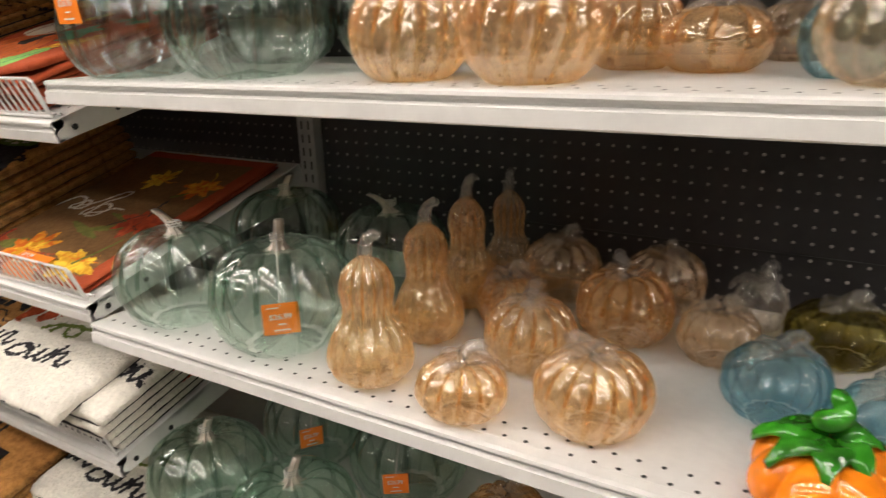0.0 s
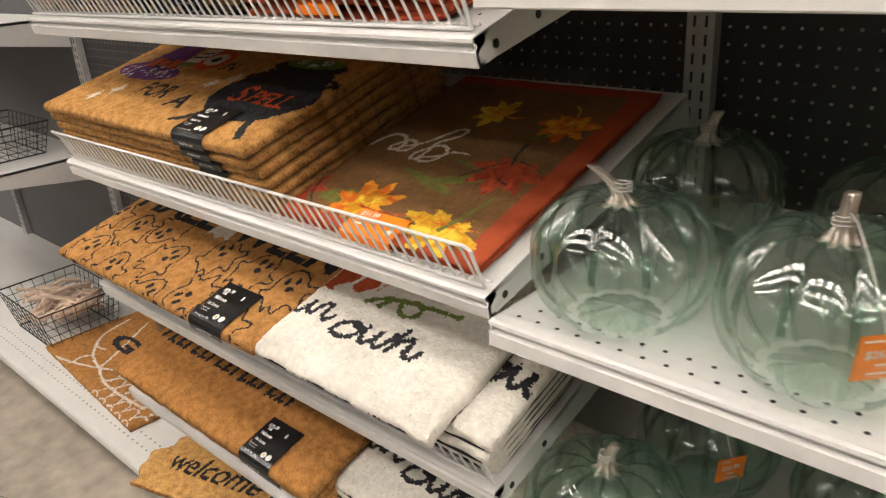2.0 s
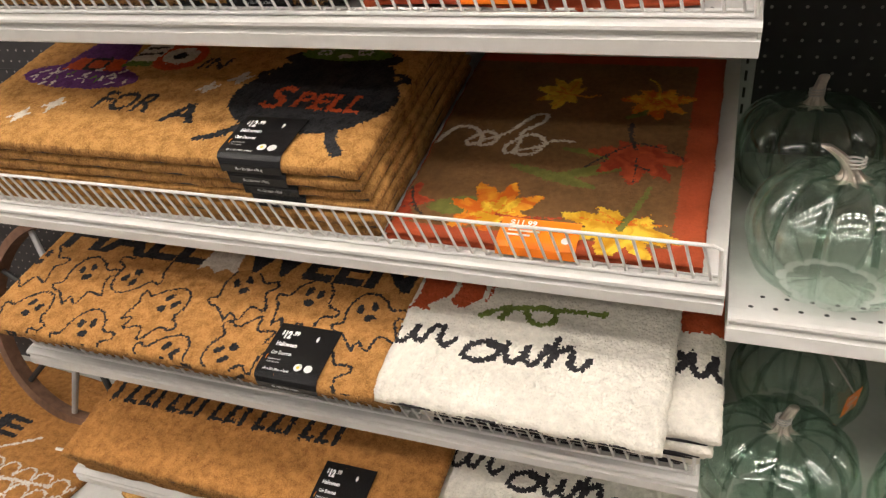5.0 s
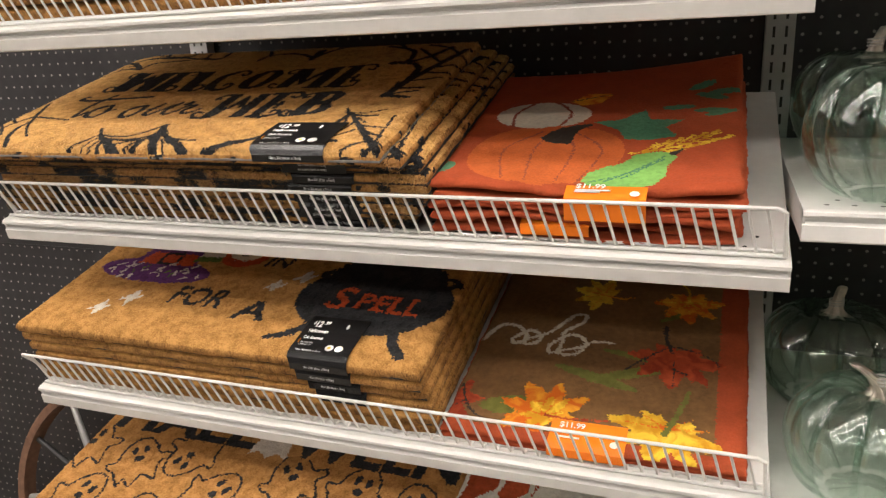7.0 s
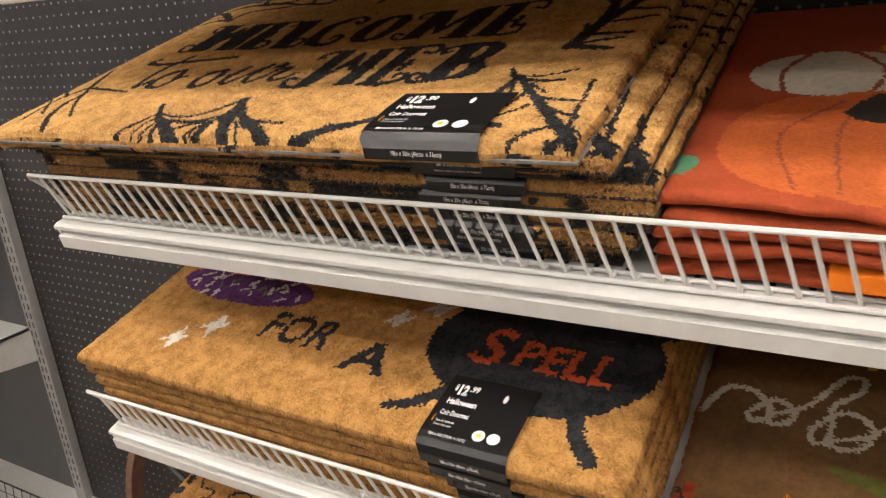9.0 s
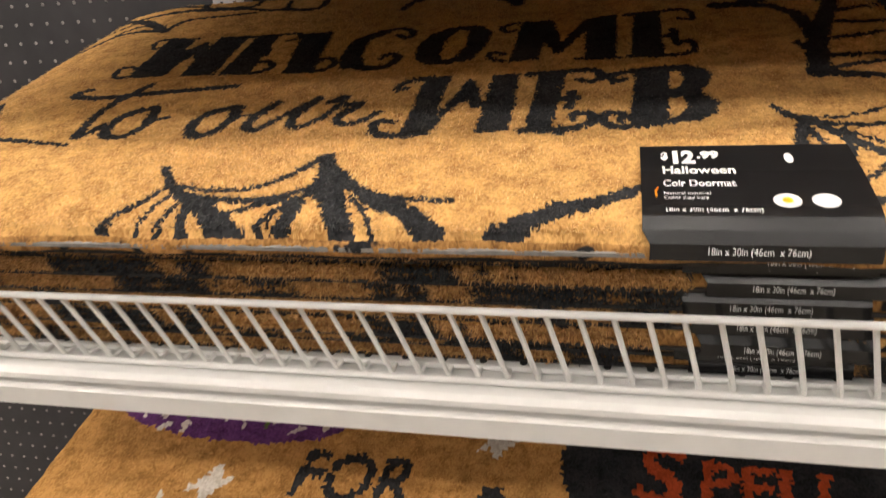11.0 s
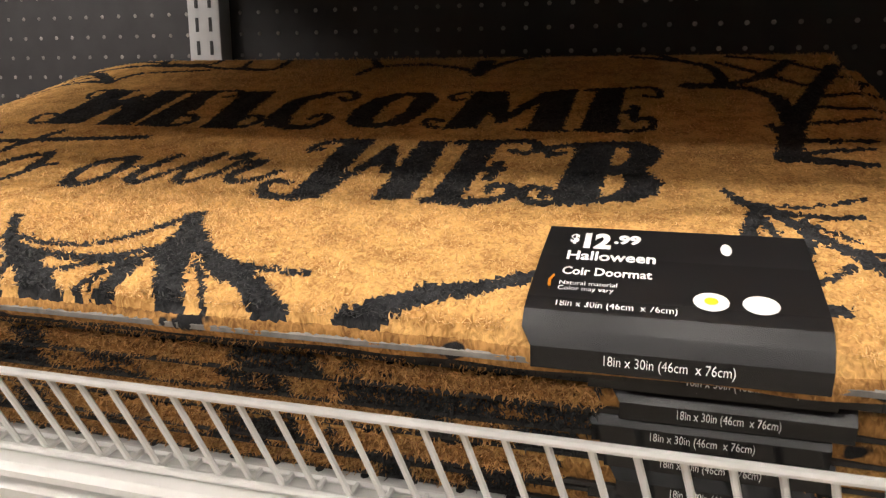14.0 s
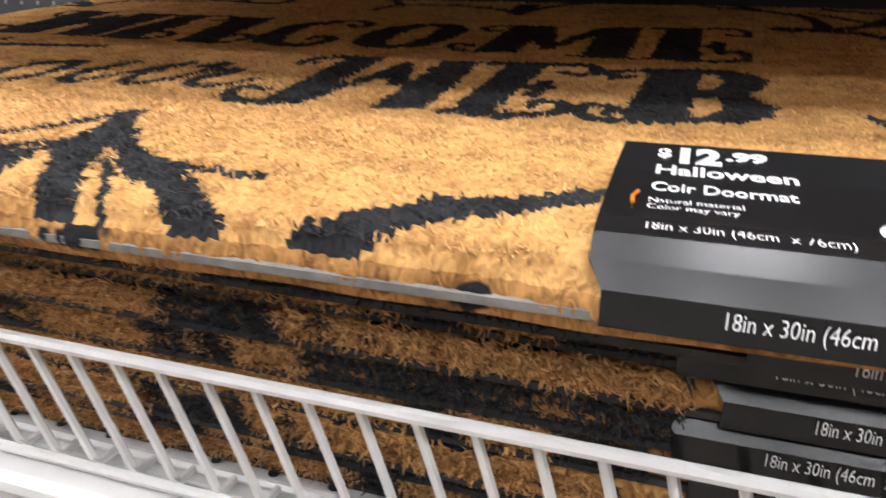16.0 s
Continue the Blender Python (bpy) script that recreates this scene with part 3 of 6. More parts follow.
for pts in ([(-1.9, -0.32, 0), (-1.6, -0.22, 0), (-1.45, -0.16, 0), (-1.3, -0.2, 0), (-1.05, -0.1, 0)], [(-1.45, -0.16, 0), (-1.5, -0.4, 0), (-1.42, -0.7, 0)]):
    add_tube(crack, pts, 0.0012, 4)
part("crack", crack, SLOT, bpy.data.objects["floor"], "thin dark crack in the concrete")

# Unseen wall, added to hold back low lamp light and floor bounce
structure("wall_aisle", box(-12, 12, -2.9, -2.7, 0, 2.2), LIGHT_BLOCK, "drab grey-brown wall added out of view to block low light")
# ceiling luminaires in rows along the aisle
lamp = thing("ceiling_light", "white ceiling luminaire with two short lit tubes", "ceiling light", pose(0, 0, 4.0), group="rows of ceiling lights")
part("housing", box(-0.30, 0.30, -0.30, 0.30, -0.05, -0.001, 0.008), WHITE, lamp)
for dy in (-0.15, 0.15):
    part("diffuser", box(-0.20, 0.20, dy - 0.065, dy + 0.065, -0.09, -0.051, 0.01), LAMPMAT, lamp, "glowing white diffuser")
first = True
for rank, count in ((-0.95, 20), (-2.1, 20), (-4.2, 12), (-6.6, 5)):
    for k in range(count):
        m = pose(-8.5 + 0.9 * k, rank, 4.0)
        if first:
            lamp.matrix_basis = m
            first = False
        else:
            copy_thing(lamp, m)

# back panels of the shelving run
PEG_Y = 0.60
board = structure("wall_pegboard", box(-2.44, 1.9, PEG_Y, PEG_Y + 0.02, 0.1, 2.15), BOARD, "dark charcoal perforated pegboard back panel of the shelving")
structure("wall_panel", box(-6.1, -2.44, PEG_Y, PEG_Y + 0.02, 0.1, 2.15), GREY, "plain grey metal back panel of the empty shelving bay")
gx, gz = np.meshgrid(np.arange(-2.40, 1.88, 0.0277), np.arange(0.2, 2.12, 0.0277))
gx, gz = gx.ravel(), gz.ravel()
ang = np.arange(6) * math.pi / 3
ring = np.stack([np.cos(ang), np.sin(ang)], -1)
pv = np.zeros((len(gx), 12, 3))
pv[:, :6, 0], pv[:, :6, 2] = gx[:, None] + 0.0030 * ring[:, 0], gz[:, None] + 0.0030 * ring[:, 1]
pv[:, 6:, 0], pv[:, 6:, 2] = gx[:, None] + 0.0017 * ring[:, 0], gz[:, None] + 0.0017 * ring[:, 1]
pv[:, :6, 1], pv[:, 6:, 1] = PEG_Y - 0.0005, PEG_Y - 0.0016
k12 = np.arange(len(gx))[:, None] * 12
quads = np.concatenate([np.stack([k12[:, 0] + i, k12[:, 0] + (i + 1) % 6, k12[:, 0] + 6 + (i + 1) % 6, k12[:, 0] + 6 + i], -1) for i in range(6)]
                       + [np.stack([k12[:, 0] + 6 + a for a in q], -1) for q in ((0, 1, 2, 3), (0, 3, 4, 5))])
holes = new("peg_hole_glints", raw_mesh("peg_hole_glints", pv.reshape(-1, 3), quads, [HOLE_GLINT]))
holes.parent = board
tagged(holes, "rims of the pegboard's holes, pale for the glint on them", kind="stuff")
part("seam", box(-2.44, 1.9, PEG_Y - 0.0015, PEG_Y + 0.001, 1.118, 1.122), SLOT, board, "dark seam between two panels")

post = thing("shelf_upright", "slotted grey steel upright post against the pegboard", "upright", pose(0, 0, 0), group="uprights of the shelving run")
part("post", box(-0.024, 0.024, 0.572, PEG_Y - 0.001, 0.05, 2.2, 0.002), STEEL, post)
slots = bmesh.new()
for k in range(64):
    for dx in (-0.010, 0.010):
        add_box(slots, dx - 0.0022, dx + 0.0022, 0.5712, 0.5728, 0.2 + k * 0.03, 0.218 + k * 0.03)
part("slots", slots, SLOT, post, "two rows of dark slots")
for x in (-BAY, -2 * BAY, -3 * BAY, BAY):
    copy_thing(post, pose(x, 0, 0))

# base deck
deck = thing("base_deck", "white enamel base deck with two rows of fine perforations", "shelf", kind="structure")
part("top", box(-6.1, 1.9, 0.012, 0.60, 0.112, 0.15, 0.002), WHITE, deck)
part("front_lip", extrude_profile([(0.012, 0.15), (0.0, 0.15), (-0.004, 0.146), (0.002, 0.138), (-0.002, 0.132), (-0.002, 0.112), (0.012, 0.112)], -6.1, 1.9), WHITE, deck)
part("kick_plate", box(-6.1, 1.9, 0.06, 0.07, 0.0, 0.112), GREY, deck, "recessed grey kick plate")


def perforation(x0, x1, rows, step, r):
    """Dark punched holes in a shelf's top, as small discs just above it."""
    bm = bmesh.new()
    for j, y in enumerate(rows):
        n = int((x1 - x0) / step)
        for i in range(n):
            m = Matrix.Translation((x0 + (i + 0.5 * (j % 2)) * step, y, 0.0006))
            bmesh.ops.create_circle(bm, cap_ends=True, segments=8, radius=r, matrix=m)
    return bm


holes = part("perforations", perforation(-3.4, -1.2, (0.05, 0.085), 0.028, 0.0032), SLOT, deck, "rows of dark punched holes")
holes.location.z = 0.15
tagged(holes, kind="stuff")

LIP = [(0.02, 0.0), (0.003, 0.0), (-0.002, -0.002), (-0.003, -0.006), (0.003, -0.010), (0.004, -0.014), (-0.003, -0.017), (-0.004, -0.034), (-0.002, -0.036), (0.012, -0.036), (0.012, -0.032), (0.004, -0.032), (0.004, -0.02), (0.02, -0.012)]


def shelf(name, label, z, x0, x1, depth, tilt, flange, group):
    s = thing(name, label, "shelf", pose(0, 0, z, tilt), group=group)
    part("panel", box(x0, x1, 0.02, depth, -0.012, 0.0, 0.001), WHITE, s)
    part("front_lip", extrude_profile(LIP, x0, x1), WHITE, s, "ridged white price-rail lip")
    for x in (x0, x1 - 0.003):
        bm = bmesh.new()
        prof = [(0.0, -0.002), (depth, -0.002), (depth, -flange * 1.6), (depth * 0.5, -flange), (0.03, -0.036), (0.0, -0.036)]
        a = [bm.verts.new((x, y, q)) for y, q in prof]
        b = [bm.verts.new((x + 0.003, y, q)) for y, q in prof]
        bm.faces.new(a[::-1])
        bm.faces.new(b)
        for i in range(6):
            bm.faces.new((a[i], a[(i + 1) % 6], b[(i + 1) % 6], b[i]))
        bmesh.ops.recalc_face_normals(bm, faces=bm.faces)
        part("side_bracket", bm, WHITE, s, "white side bracket")
    for y in (0.035, 0.12):
        bm = bmesh.new()
        bmesh.ops.create_cone(bm, cap_ends=True, segments=10, radius1=0.0055, radius2=0.0055, depth=0.001, matrix=Matrix.Translation((x1 + 0.0004, y, -0.022)) @ Matrix.Rotation(math.pi / 2, 4, "Y"))
        part("bolt_hole", bm, SLOT, s, "dark bolt hole")
    return s


def frame_of(z, tilt=SLOPE):
    return pose(0, 0, z, tilt)


FRONT = {4: 1.680, 3: 1.372, 2: 1.060, 1: 0.753, 0: 0.446}
WIRE_MESH = None
for k, z in FRONT.items():
    s = shelf("slanted_shelf", "white metal shelf slanting down to a low wire fence", z, -1.222, -0.002, 0.565, SLOPE, 0.05, "slanted shelves of the doormat bay")
    perf = part("perforations", perforation(-1.20, -0.01, (0.035, 0.06), 0.028, 0.0028), SLOT, s, "rows of dark punched holes")
    tagged(perf, kind="stuff")
    # wire fence on the front of the shelf
    f = thing("wire_fence", "low white wire fence along a shelf's front", "wire fence", frame_of(z), group="wire fences of the shelves")
    part("top_rail", tube([(-1.218, 0.030, 0.004), (-1.226, 0.018, 0.045), (-1.234, 0.009, 0.064), (-1.229, 0.006, 0.069), (-0.022, 0.006, 0.069), (-0.013, 0.006, 0.064), (-0.009, 0.010, 0.004)], 0.0026, 8), WIRE, f)
    part("bottom_rail", tube([(-1.214, 0.012, 0.004), (-0.011, 0.012, 0.004)], 0.0026, 8), WIRE, f)
    part("back_rail", tube([(-1.214, 0.026, 0.003), (-0.011, 0.026, 0.003)], 0.0022, 6), WIRE, f)
    for i in range(60):
        if WIRE_MESH is None:
            WIRE_MESH = part("wire", tube([(0, 0.026, 0.003), (0, 0.014, 0.005), (0, 0.0125, 0.01), (-0.013, 0.0085, 0.068)], 0.0019, 6), WIRE, f).data
            bpy.data.objects["wire"].matrix_basis = pose(-1.2, 0, 0)
        else:
            share("wire", WIRE_MESH, f, pose(-1.2 + 0.02 * i, 0, 0))

# The shelf at 1.843 is out of view, added for the shade it casts
R_TOP = {4: 1.843, 3: 1.437, 2: 1.031, 1: 0.622}
for k, z in R_TOP.items():
    s = shelf("flat_shelf", "white metal shelf with punched holes along its front", z, 0.004, 1.222, 0.565, 0, 0.045, "flat shelves of the glass pumpkin bay")
    perf = part("perforations", perforation(0.03, 1.2, (0.026, 0.052), 0.028, 0.0032), SLOT, s, "rows of dark punched holes")
    tagged(perf, kind="stuff")
for z in (1.29, 0.775):
    shelf("flat_shelf", "empty white metal shelf in the far grey bay", z, -3.656, -2.444, 0.565, 0, 0.07, "flat shelves of the far bay")


# ---- doormats ----
def price_sleeve(mat, u0, u1, th, reach, full, over=0.0):
    """Black card label folded over a mat's front edge, with white lettering."""
    sl = None
    bm = bmesh.new()
    prof = [(reach, th + 0.0022), (reach * 0.6, th + 0.0038), (0.014, th + 0.0034), (0.006, th + 0.0020), (0.000, th * 0.85), (-0.0045, th * 0.5), (-0.0052, -0.001)]
    a = [bm.verts.new((u0 + (0.004 if i > 4 else 0), y, z)) for i, (y, z) in enumerate(prof)]
    b = [bm.verts.new((u1, y, z)) for y, z in prof]
    c = [bm.verts.new((u0 + (0.004 if i > 4 else 0), y + (0.0006 if i > 4 else 0), z - 0.0006)) for i, (y, z) in enumerate(prof)]
    d = [bm.verts.new((u1, y + (0.0006 if i > 4 else 0), z - 0.0006)) for i, (y, z) in enumerate(prof)]
    for i in range(len(prof) - 1):
        bm.faces.new((a[i], a[i + 1], b[i + 1], b[i]))
        bm.faces.new((d[i], d[i + 1], c[i + 1], c[i]))
        bm.faces.new((a[i + 1], a[i], c[i], c[i + 1]))
        bm.faces.new((b[i], b[i + 1], d[i + 1], d[i]))
    bmesh.ops.recalc_face_normals(bm, faces=bm.faces)
    sl = part("label_sleeve", bm, CARD, mat, "glossy black card price label", smooth=False)
    w = u1 - u0
    flap = pose(u0 + w * 0.28, -0.0058, th * 0.18, 84)
    lettering("lettering", "18in x 30in (46cm  x 76cm)", 0.0062, PRINT, sl, flap, w * 0.43)
    if full:
        def top(y):
            f = np.interp(y, [0.006, 0.014, reach * 0.6, reach], [th + 0.0020, th + 0.0034, th + 0.0038, th + 0.0022])
            return float(f) + 0.0006
        s = reach / 0.083
        for text, fu, v, size, width, bold in (("$", 0.10, 0.0640 * s, 0.011, 0.036, 0.0005), ("12", 0.14, 0.0590 * s, 0.0190, 0.125, 0.0011), (".99", 0.275, 0.0650 * s, 0.0110, 0.105, 0.0006),
                                               ("Halloween", 0.10, 0.0460 * s, 0.0112, 0.34, 0.0003), ("Coir Doormat", 0.10, 0.0325 * s, 0.0092, 0.33, 0.0002),
                                               ("Natural material", 0.10, 0.0238 * s, 0.0046, 0.21, 0.0), ("Color may vary", 0.10, 0.0194 * s, 0.0046, 0.20, 0.0), ("18in x 30in (46cm  x 76cm)", 0.10, 0.0085 * s, 0.0066, 0.42, 0.0)):
            lettering("lettering", text, size, PRINT, sl, pose(u0 + fu * w, v, top(v), 1.0), width * w, bold)
        for fu, mt, r in ((0.63, PRINT, 0.0068), (0.63, YELLOW, 0.0026), (0.79, PRINT, 0.0068)):
            bm = bmesh.new()
            bmesh.ops.create_circle(bm, cap_ends=True, segments=20, radius=r)
            o = part("symbol", bm, mt, sl)
            o.matrix_basis = pose(u0 + fu * w, 0.0180 * s, top(0.0180 * s) + (0.0004 if mt is YELLOW else 0), 1.0)
        bm = bmesh.new()
        bmesh.ops.create_circle(bm, cap_ends=True, segments=12, radius=0.0035, matrix=Matrix.Diagonal((0.7, 1.6, 1, 1)))
        o = part("symbol", bm, PRINT, sl)
        o.matrix_basis = pose(u0 + 0.70 * w, 0.064 * s, top(0.064 * s), 1.0)
        bm = tube([(0, 0, 0), (-0.0012, -0.004, 0), (-0.0008, -0.009, 0)], 0.0006, 4)
        o = part("symbol", bm, LEAF_O, sl)
        o.matrix_basis = pose(u0 + 0.075 * w, 0.031 * s, top(0.027 * s))
    return sl


def doormat(label, base, x, ly, lz, turn, mesh, th, group, proud=False, start=0.0):
    m = thing("doormat", label, "doormat", base @ pose(x, ly, lz, 0, 0, turn), group=group)
    share("coir_face", mesh, m, Matrix())
    d = 0.003 if proud else 0.0022 if "web" in group else -0.001
    part("backing", box(start - d, 0.76 + d, -d, 0.46 + d, -0.0014, 0.0012), BACKING if proud else RUBBER_SHADED, m, "grey rubber backing" if proud else "rubber backing, darkened for the shade between mats")
    return m


# web doormats
web = Design(0.76, 0.46, 0.0016, 0.0007, 11)
# "WELCOME" in leaning capitals with curled ends
web.poly([(0.118, 0.333), (0.148, 0.335), (0.161, 0.234), (0.127, 0.234)])
web.stroke([(0.15, 0.332), (0.117, 0.334), (0.106, 0.327), (0.113, 0.308), (0.121, 0.314)], 0.006)
web.stroke([(0.132, 0.237), (0.116, 0.236), (0.107, 0.254), (0.117, 0.261), (0.129, 0.251)], 0.006)
web.poly([(0.146, 0.241), (0.146, 0.287), (0.166, 0.323), (0.175, 0.306), (0.164, 0.268), (0.164, 0.234)])
web.poly([(0.173, 0.333), (0.205, 0.336), (0.214, 0.233), (0.181, 0.233)])
web.poly([(0.157, 0.306), (0.167, 0.323), (0.183, 0.281), (0.18, 0.265)])
web.poly([(0.215, 0.331), (0.238, 0.333), (0.249, 0.232), (0.219, 0.233)])
web.stroke([(0.205, 0.329), (0.244, 0.334), (0.258, 0.333), (0.263, 0.321), (0.254, 0.316)], 0.007)
web.stroke([(0.224, 0.284), (0.243, 0.292)], 0.007)
web.stroke([(0.239, 0.303), (0.245, 0.278)], 0.006)
web.stroke([(0.225, 0.235), (0.254, 0.236), (0.264, 0.248), (0.253, 0.263), (0.245, 0.257)], 0.007)
web.poly([(0.261, 0.333), (0.292, 0.337), (0.308, 0.231), (0.281, 0.232)])
web.stroke([(0.283, 0.234), (0.315, 0.236), (0.321, 0.253), (0.309, 0.264), (0.304, 0.254)], 0.007)
web.stroke([(0.346, 0.326), (0.33, 0.306), (0.331, 0.273), (0.338, 0.246)], 0.014, 0.022)
web.stroke([(0.341, 0.242), (0.357, 0.235), (0.372, 0.241), (0.376, 0.257), (0.366, 0.268), (0.361, 0.257)], 0.012, 0.006)
web.stroke([(0.342, 0.329), (0.362, 0.334), (0.374, 0.322), (0.374, 0.306), (0.361, 0.316)], 0.009, 0.006)
web.poly([(0.421, 0.331), (0.439, 0.329), (0.45, 0.308), (0.449, 0.277), (0.442, 0.245), (0.424, 0.237), (0.403, 0.238), (0.392, 0.252), (0.387, 0.279), (0.392, 0.311), (0.406, 0.328)])
web.poly([(0.419, 0.322), (0.427, 0.315), (0.431, 0.278), (0.425, 0.252), (0.416, 0.248), (0.412, 0.261), (0.41, 0.295)], 0)
web.poly([(0.473, 0.331), (0.5, 0.335), (0.496, 0.238), (0.473, 0.239)])
web.poly([(0.484, 0.33), (0.5, 0.335), (0.51, 0.29), (0.512, 0.251), (0.505, 0.258), (0.494, 0.287)])
web.poly([(0.504, 0.253), (0.512, 0.249), (0.537, 0.316), (0.528, 0.33)])
web.poly([(0.529, 0.333), (0.556, 0.342), (0.556, 0.237), (0.532, 0.238)])
web.stroke([(0.478, 0.332), (0.465, 0.329), (0.457, 0.32), (0.461, 0.308), (0.469, 0.311)], 0.006)
web.stroke([(0.485, 0.24), (0.468, 0.239), (0.456, 0.247), (0.456, 0.259), (0.466, 0.254)], 0.006)
web.stroke([(0.527, 0.237), (0.558, 0.236)], 0.006)
web.poly([(0.57, 0.338), (0.592, 0.34), (0.592, 0.236), (0.567, 0.237)])
web.stroke([(0.564, 0.338), (0.589, 0.343), (0.609, 0.346), (0.617, 0.335), (0.616, 0.319), (0.607, 0.322)], 0.008, 0.006)
web.stroke([(0.589, 0.279), (0.601, 0.281)], 0.008)
web.stroke([(0.601, 0.295), (0.602, 0.263)], 0.007)
web.stroke([(0.567, 0.238), (0.604, 0.238), (0.615, 0.249), (0.612, 0.267), (0.603, 0.26)], 0.008, 0.006)
# "to our" in brush script
web.stroke([(0.1, 0.195), (0.101, 0.205), (0.111, 0.208)], 0.01, 0.006)
web.stroke([(0.102, 0.194), (0.129, 0.19), (0.172, 0.196), (0.211, 0.201), (0.249, 0.207)], 0.01, 0.009)
web.stroke([(0.164, 0.214), (0.153, 0.185), (0.149, 0.156), (0.154, 0.126), (0.157, 0.115), (0.163, 0.121), (0.167, 0.135)], 0.009, 0.008)
web.stroke([(0.195, 0.167), (0.177, 0.154), (0.175, 0.13), (0.183, 0.116), (0.198, 0.116), (0.205, 0.135), (0.198, 0.164)], 0.01, 0.009)
web.stroke([(0.201, 0.142), (0.217, 0.147)], 0.006)
web.stroke([(0.268, 0.164), (0.251, 0.154), (0.246, 0.132), (0.254, 0.116), (0.268, 0.118), (0.274, 0.141), (0.271, 0.163)], 0.01)
web.stroke([(0.273, 0.145), (0.286, 0.149)], 0.006)
web.stroke([(0.301, 0.17), (0.292, 0.146), (0.292, 0.13), (0.302, 0.123), (0.313, 0.142), (0.331, 0.175)], 0.01, 0.007)
web.stroke([(0.332, 0.176), (0.325, 0.147), (0.326, 0.131), (0.335, 0.126), (0.347, 0.143), (0.353, 0.162)], 0.01, 0.006)
web.stroke([(0.345, 0.169), (0.354, 0.178), (0.357, 0.164), (0.371, 0.164), (0.362, 0.147), (0.36, 0.136), (0.369, 0.129), (0.382, 0.137), (0.389, 0.148)], 0.008, 0.008)
# "WEB" in heavy capitals
web.poly([(0.41, 0.211), (0.431, 0.213), (0.435, 0.109), (0.414, 0.109)])
web.stroke([(0.417, 0.21), (0.401, 0.205), (0.393, 0.197), (0.394, 0.187), (0.4, 0.191)], 0.008, 0.006)
web.stroke([(0.422, 0.11), (0.401, 0.11), (0.392, 0.12), (0.393, 0.133), (0.405, 0.131)], 0.01, 0.006)
web.poly([(0.43, 0.117), (0.439, 0.168), (0.446, 0.206), (0.453, 0.197), (0.466, 0.152), (0.457, 0.15), (0.45, 0.165), (0.44, 0.143), (0.436, 0.116)])
web.poly([(0.464, 0.21), (0.485, 0.211), (0.488, 0.112), (0.465, 0.111)])
web.poly([(0.5, 0.212), (0.52, 0.212), (0.516, 0.111), (0.498, 0.111)])
web.stroke([(0.493, 0.209), (0.518, 0.212), (0.538, 0.212), (0.546, 0.201), (0.54, 0.191), (0.53, 0.195)], 0.009, 0.008)
web.stroke([(0.516, 0.161), (0.529, 0.163)], 0.009)
web.stroke([(0.526, 0.173), (0.526, 0.148)], 0.008)
web.stroke([(0.498, 0.113), (0.529, 0.114), (0.542, 0.125), (0.539, 0.137), (0.53, 0.136), (0.529, 0.128)], 0.01, 0.007)
web.poly([(0.57, 0.208), (0.591, 0.215), (0.586, 0.116), (0.565, 0.115)])
web.stroke([(0.591, 0.212), (0.566, 0.207), (0.553, 0.201), (0.555, 0.19), (0.562, 0.193)], 0.009, 0.007)
web.stroke([(0.575, 0.117), (0.557, 0.115), (0.548, 0.125), (0.552, 0.136), (0.562, 0.133), (0.56, 0.124)], 0.009, 0.007)
web.poly([(0.588, 0.215), (0.607, 0.217), (0.62, 0.206), (0.622, 0.188), (0.614, 0.17), (0.614, 0.164), (0.623, 0.149), (0.619, 0.13), (0.607, 0.121), (0.584, 0.115)])
web.poly([(0.594, 0.204), (0.601, 0.204), (0.603, 0.188), (0.597, 0.174), (0.592, 0.174)], 0)
web.poly([(0.592, 0.157), (0.6, 0.158), (0.603, 0.145), (0.597, 0.13), (0.59, 0.126)], 0)
# webs hanging along the front edge
web.stroke([(0.26, 0.067), (0.277, 0.044), (0.291, 0.029)], 0.0064, 0.007)
web.stroke([(0.285, 0.035), (0.313, 0.016), (0.342, -0.008)], 0.0075, 0.0197)
web.stroke([(0.275, 0.039), (0.267, 0.02), (0.257, 0.012), (0.241, -0.008)], 0.0046, 0.007)
web.stroke([(0.284, 0.03), (0.277, 0.013), (0.27, -0.008)], 0.0035, 0.0046)
web.stroke([(0.294, 0.023), (0.291, 0.014), (0.284, -0.008)], 0.0035, 0.0052)
web.stroke([(0.3, 0.021), (0.305, -0.008), (0.302, -0.008)], 0.0058, 0.0116)
web.stroke([(0.278, 0.043), (0.314, 0.036), (0.338, 0.041), (0.358, 0.059), (0.37, 0.081)], 0.0052, 0.0064)
web.stroke([(0.291, 0.03), (0.327, 0.025), (0.354, 0.027), (0.374, 0.038)], 0.0064, 0.0075)
web.stroke([(0.327, 0.012), (0.34, 0.016), (0.352, 0.022), (0.369, 0.026)], 0.0052, 0.0052)
web.stroke([(0.374, 0.028), (0.372, 0.014), (0.364, -0.008)], 0.007, 0.0128)
web.stroke([(0.349, -0.008), (0.361, 0.015), (0.373, 0.024)], 0.0058, 0.0052)
web.poly([(0.366, 0.082), (0.375, 0.087), (0.391, 0.054), (0.405, 0.02), (0.419, -0.008), (0.402, -0.008), (0.384, 0.025), (0.374, 0.031), (0.375, 0.053)])
web.stroke([(0.383, 0.065), (0.408, 0.038), (0.431, 0.027), (0.451, 0.025), (0.468, 0.025)], 0.0075, 0.0035)
web.stroke([(0.391, 0.049), (0.421, 0.024), (0.443, 0.013), (0.466, -0.008)], 0.0075, 0.0151)
web.stroke([(0.398, 0.028), (0.414, 0.018), (0.428, -0.008)], 0.0023, 0.0029)
